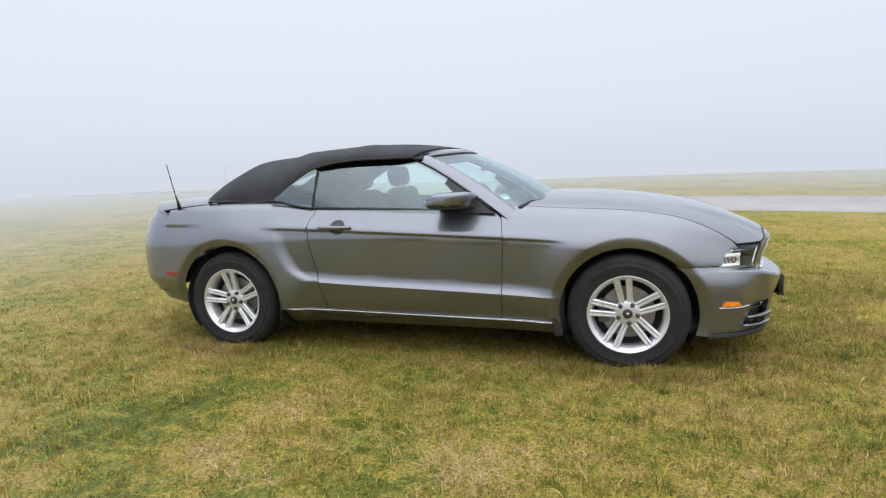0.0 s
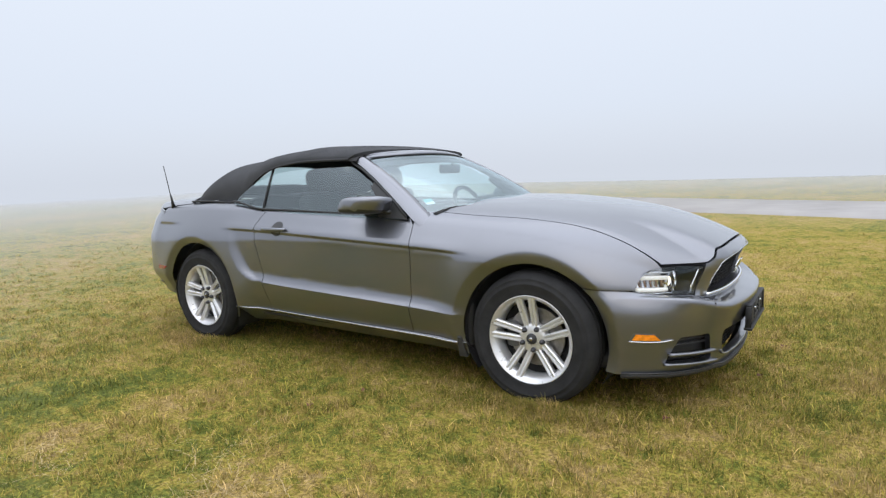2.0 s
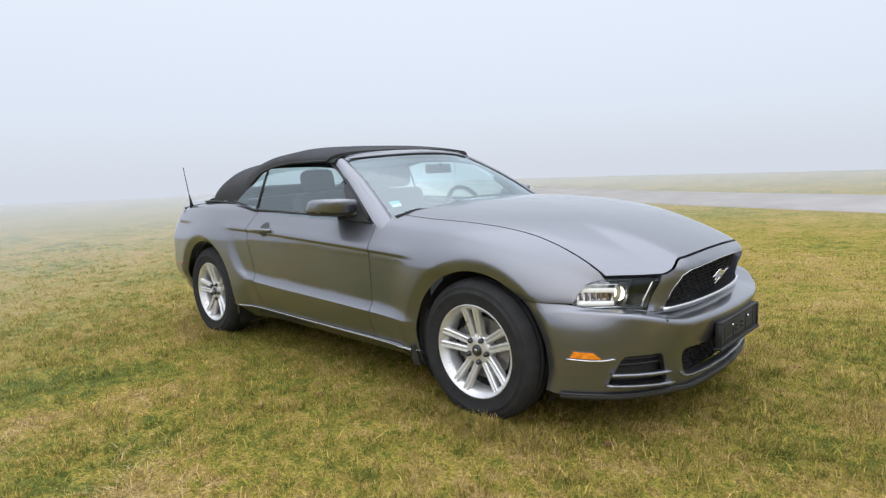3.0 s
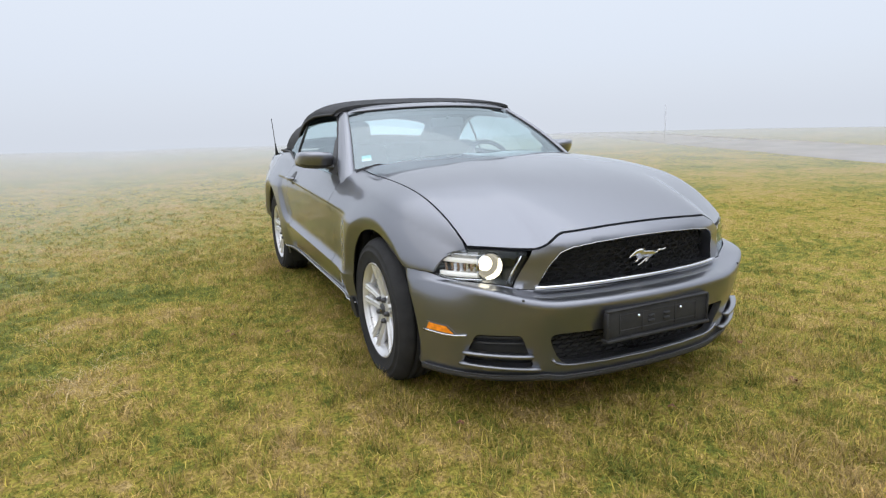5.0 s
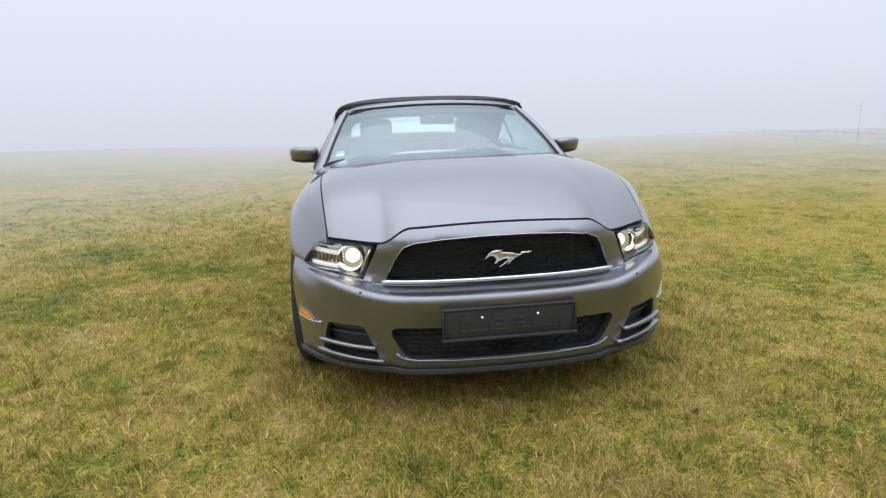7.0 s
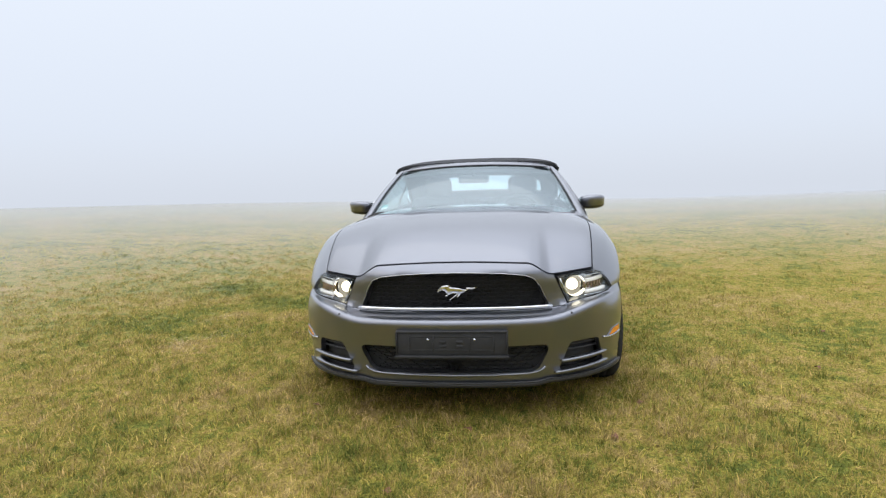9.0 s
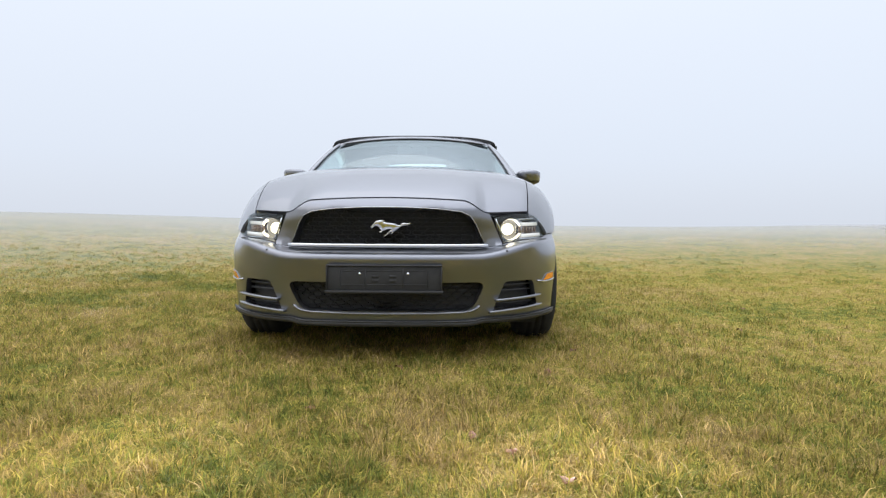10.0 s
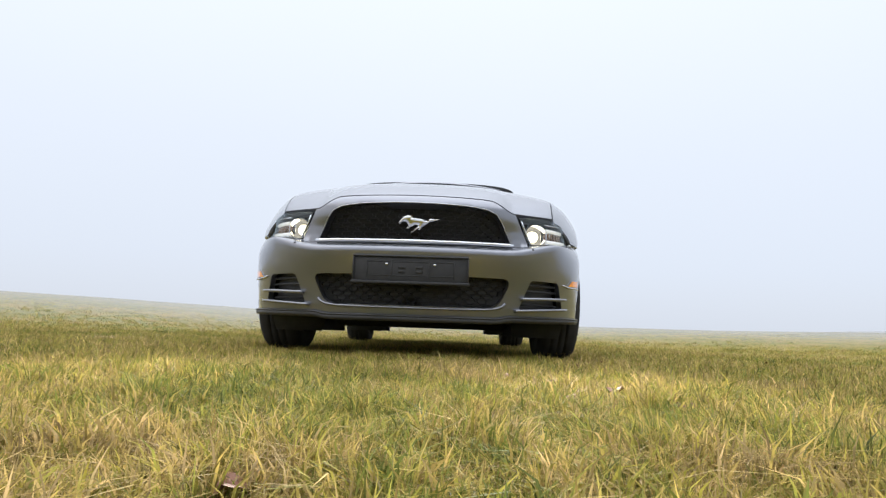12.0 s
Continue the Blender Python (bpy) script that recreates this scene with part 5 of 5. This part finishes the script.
    for ra, rb in zip(secs, secs[1:]):
        for j in range(20):
            fc = bm.faces.new((ra[j], ra[(j + 1) % 20], rb[(j + 1) % 20], rb[j]))
    bm.faces.new(secs[0])
    bm.faces.new(secs[-1])
    bmesh.ops.recalc_face_normals(bm, faces=bm.faces[:])
    for fc in bm.faces:
        fc.smooth = True
        if fc.calc_center_median().z < 0.998:
            fc.material_index = 1
    me = bpy.data.meshes.new("door_mirror")
    bm.to_mesh(me)
    bm.free()
    me.materials.append(M_PAINT)
    me.materials.append(M_TRIM)
    dm = part("door_mirror", me, car, "grey door mirror with black underside")
    gb = box_bm((0.006, 0.145, 0.078), 0.002, 1, (0.236, sg * 0.895, 1.022))
    part("mirror_glass", gb, dm, m=M_MIRROR)
    tube("mirror_arm", [(0.43, sg * 0.775, 0.968), (0.41, sg * 0.81, 0.978), (0.38, sg * 0.845, 0.992)], 0.035, M_TRIM, dm, 10, ry=0.018)
    # rear marker
    rl = [(-1.895, 0.516), (-1.895, 0.548), (-1.75, 0.543), (-1.80, 0.514)]
    panel("rear_marker", rl, side_map(sg, 0.004), 0.02, M_RED, car, thick=0.008, label="red rear side marker")

# aerial on the right rear wing
base = top_map(-1.836, -0.765)
aerial = tube("aerial", [base + np.array([0, 0, -0.01]), base + np.array([-0.010, -0.002, 0.05]), base + np.array([-0.024, -0.004, 0.10])], 0.016, M_SEAL, car, 10, scales=[1, 0.6, 0.35], up=(1, 0, 0))
tube("aerial_rod", [base + np.array([-0.022, -0.004, 0.09]), base + np.array([-0.075, -0.01, 0.33])], 0.0035, M_SEAL, aerial, 6, up=(1, 0, 0))


def front_seat(sgn):
    s = part("front_seat", box_bm((0.50, 0.50, 0.16), 0.05, 4, (-0.16, sgn * 0.39, 0.56)), car, m=M_SEAT)
    b = box_bm((0.14, 0.48, 0.62), 0.06, 4)
    bmesh.ops.transform(b, matrix=Matrix.Translation((-0.43, sgn * 0.39, 0.78)) @ Matrix.Rotation(radians(-16), 4, "Y"), verts=b.verts[:])
    part("backrest", b, s, m=M_SEAT)
    h = box_bm((0.13, 0.26, 0.165), 0.055, 5)
    bmesh.ops.transform(h, matrix=Matrix.Translation((-0.53, sgn * 0.39, 1.172)) @ Matrix.Rotation(radians(-10), 4, "Y"), verts=h.verts[:])
    part("headrest", h, s, m=M_SEAT)
    for yy in (-0.06, 0.06):
        tube("headrest_post", [(-0.508, sgn * 0.39 + yy, 1.02), (-0.526, sgn * 0.39 + yy, 1.12)], 0.007, M_SATIN, s, 6)
    return s


for sg in (-1, 1):
    front_seat(sg)
    rs = part("rear_seat", box_bm((0.16, 0.50, 0.48), 0.06, 3, (-1.13, sg * 0.30, 0.82)), car, m=M_SEAT)
    part("seat_base", box_bm((0.42, 0.50, 0.16), 0.05, 3, (-0.93, sg * 0.30, 0.55)), rs, m=M_SEAT)
    part("door_lining", box_bm((1.25, 0.05, 0.50), 0.02, 2, (-0.04, sg * 0.755, 0.68)), car, m=M_DASH)
dashv, dashf = sweep([(0.0, y, 0.0) for y in np.linspace(-0.70, 0.70, 15)], [(-0.88, 0.86), (-0.86, 0.955), (-0.72, 0.972), (-0.55, 0.968), (-0.48, 0.945), (-0.46, 0.86), (-0.50, 0.70), (-0.88, 0.60)])
dash = part("dashboard", sharp(thing_mesh("dashboard", dashv, dashf, M_DASH), 50), car)
part("instrument_hood", box_bm((0.16, 0.36, 0.07), 0.03, 3, (0.50, 0.36, 0.985)), dash, m=M_DASH)
st = [(0.0, 0.185 * math.cos(a), 0.185 * math.sin(a)) for a in np.linspace(0, 2 * math.pi, 36, endpoint=False)]
mt = Matrix.Translation((0.29, 0.34, 0.91)) @ Matrix.Rotation(radians(-24), 4, "Y")
sw = tube("steering_wheel", [tuple(mt @ Vector(p)) for p in st], 0.016, M_DASH, car, 10, closed=True, up=(1, 0, 0.2))
for a in (0, 180, 270):
    e = (0.0, 0.18 * math.cos(radians(a)), 0.18 * math.sin(radians(a)))
    tube("spoke", [tuple(mt @ Vector((0.02, 0, 0))), tuple(mt @ Vector(e))], 0.018, M_DASH, sw, 8, up=(1, 0, 0.2))
bo = box_bm((0.05, 0.13, 0.11), 0.03, 3)
bmesh.ops.transform(bo, matrix=mt @ Matrix.Translation((0.02, 0, 0)), verts=bo.verts[:])
part("wheel_boss", bo, sw, m=M_DASH)
part("cabin_floor", box_bm((2.2, 1.5, 0.05), 0.01, 1, (-0.3, 0, 0.40)), car, m=M_GAP)
part("rear_shelf", box_bm((0.50, 1.45, 0.05), 0.01, 1, (-1.45, 0, 1.0)), car, m=M_SEAT)

# ---- grass ----
rng = np.random.default_rng(7)
GRASS_FAR, GRASS_NEAR, GRASS_FINE = 540000, 170000, 150000


MOUNDS = rng.random((128, 128))


def mounds(x, y, cell=0.085):
    """How tall the grass grows, 0 to 1, in soft uneven clumps."""
    u, v = np.asarray(x) / cell, np.asarray(y) / cell
    i, j = np.floor(u).astype(int), np.floor(v).astype(int)
    a, b = u - i, v - j
    a, b = a * a * (3 - 2 * a), b * b * (3 - 2 * b)
    m = lambda p, q: MOUNDS[p % 128, q % 128]
    return (m(i, j) * (1 - a) + m(i + 1, j) * a) * (1 - b) + (m(i, j + 1) * (1 - a) + m(i + 1, j + 1) * a) * b


def blades(n, spots, hmin, hmax, width, material=None, lay=1.0):
    """Tufted grass: bent blades standing in loose clumps round the given spots."""
    tx, ty = spots
    nt = len(tx)
    pick = rng.integers(0, nt, n)
    x = tx[pick] + rng.normal(0, 0.024, n)
    y = ty[pick] + rng.normal(0, 0.024, n)
    hh = (hmin + (hmax - hmin) * rng.random(n) ** 1.6) * ((0.65 + 0.7 * rng.random(nt) ** 1.5) * (0.55 + 0.95 * mounds(tx, ty)))[pick]
    z = rise(x, y) - 0.006
    a, lean = rng.uniform(0, 2 * math.pi, n), lay * rng.gamma(2.2, 0.38, n)
    la = np.arctan2(y - ty[pick], x - tx[pick]) + rng.normal(0, 0.9, n)
    w = width * rng.uniform(0.6, 1.3, n)
    sx, sy = np.cos(a) * w, np.sin(a) * w
    dx, dy = np.cos(la) * hh * lean, np.sin(la) * hh * lean
    V = np.empty((n, 5, 3))
    V[:, 0] = np.stack([x - sx, y - sy, z], 1)
    V[:, 1] = np.stack([x + sx, y + sy, z], 1)
    V[:, 2] = np.stack([x - sx * 0.8 + dx * 0.35, y - sy * 0.8 + dy * 0.35, z + hh * 0.6], 1)
    V[:, 3] = np.stack([x + sx * 0.8 + dx * 0.35, y + sy * 0.8 + dy * 0.35, z + hh * 0.6], 1)
    V[:, 4] = np.stack([x + dx, y + dy, z + hh * (1.0 - 0.25 * np.minimum(lean, 1))], 1)
    me = bpy.data.meshes.new("grass")
    b = np.arange(n)[:, None] * 5
    loops = np.concatenate([b + np.array([[0, 1, 3, 2]]), b + np.array([[2, 3, 4]])], 1).ravel()
    starts = np.stack([np.arange(n) * 7, np.arange(n) * 7 + 4], 1).ravel()
    me.vertices.add(n * 5)
    me.vertices.foreach_set("co", V.ravel())
    me.loops.add(len(loops))
    me.loops.foreach_set("vertex_index", loops.astype(np.int32))
    me.polygons.add(2 * n)
    me.polygons.foreach_set("loop_start", starts.astype(np.int32))
    me.update(calc_edges=True)
    me.materials.append(material or M_GRASS)
    return me


def spread(n, cx, cy, sx, sy, clear=(0, 0, 0)):
    """Clump spots, thick round a middle and thinning out."""
    x, y = rng.normal(cx, sx, n), rng.normal(cy, sy, n)
    keep = np.hypot(x - clear[0], y - clear[1]) > clear[2]
    return x[keep], y[keep]


tagged(new("grass", blades(GRASS_FAR, spread(GRASS_FAR // 12, 1.5, -1.2, 3.6, 2.8, (4.3, 0.2, 0.9)), 0.014, 0.046, 0.0021)), "short yellow-green autumn grass with straw tufts", "grass", kind="stuff")
tagged(new("grass", blades(GRASS_NEAR, spread(GRASS_NEAR // 12, 3.7, 0.2, 0.75, 1.2), 0.018, 0.052, 0.0017)), "denser short autumn grass ahead of the car", "grass", kind="stuff")
tagged(new("grass", blades(GRASS_FINE, spread(GRASS_FINE // 14, 4.2, 0.2, 0.28, 0.5), 0.014, 0.042, 0.0012)), "fine tufted autumn grass with green and straw blades", "grass", kind="stuff")


tx_ = np.concatenate([rng.normal(cx, 0.20, 420) for cx in (AXLE, -AXLE) for sg in (-1, 1)])
ty_ = np.concatenate([sg * (0.90 + np.abs(rng.normal(0.0, 0.07, 420))) for cx in (AXLE, -AXLE) for sg in (-1, 1)])
tagged(new("grass", blades(22000, (tx_, ty_), 0.025, 0.06, 0.0018)), "taller grass pressed against the tyres", "grass", kind="stuff")
# long dead stalks lying in the dry spots
stalks = []
for px_, py_, num in ((0.75, -2.25, 60), (-0.2, -2.5, 40), (0.45, -2.05, 30), (3.3, 0.9, 10)):
    stalks += [(px_ + rng.normal(0, 0.12), py_ + rng.normal(0, 0.09)) for _ in range(num)]
tagged(new("grass", blades(420, tuple(np.array(stalks).T), 0.025, 0.055, 0.0014, M_STRAW, 3.0)), "long dry straw stalks lying on the grass", "straw", kind="stuff")


# ---- fallen leaves ----
def leaf_mesh(seed):
    r = random.Random(seed)
    n = 14
    v = [(0, 0, 0.006)]
    for i in range(n):
        a = 2 * math.pi * i / n
        rad = 0.016 * (0.75 + 0.4 * abs(math.sin(2.5 * a + seed)) * r.uniform(0.7, 1.1))
        v.append((rad * 1.25 * math.cos(a), rad * math.sin(a), 0.006 * math.sin(2 * a + seed) + 0.006 * r.random()))
    return thing_mesh("fallen_leaf", v, [(0, i + 1, (i + 1) % n + 1) for i in range(n)], M_LEAF)


LEAVES = [(0.378, -1.485), (0.49, -1.18), (2.373, 0.735), (2.01, -0.77), (2.92, -0.193), (3.187, 0.378), (1.284, 2.105), (3.50, 0.608), (3.72, 0.456), (3.308, 0.481), (2.31, 0.07), (4.516, 0.041), (3.816, 0.662), (4.28, 0.52), (1.924, 0.94), (0.35, 2.575)]
lm = [leaf_mesh(s) for s in range(5)]
for i, (x, y) in enumerate(LEAVES):
    lf = tagged(new("fallen_leaf", lm[i % 5]), "curled dry brown leaf lying in the grass", "leaf", "fallen leaves")
    lf.matrix_world = pose(x, y, float(rise(x, y)) + 0.012, random.uniform(-8, 8), random.uniform(-8, 8), random.uniform(0, 360))
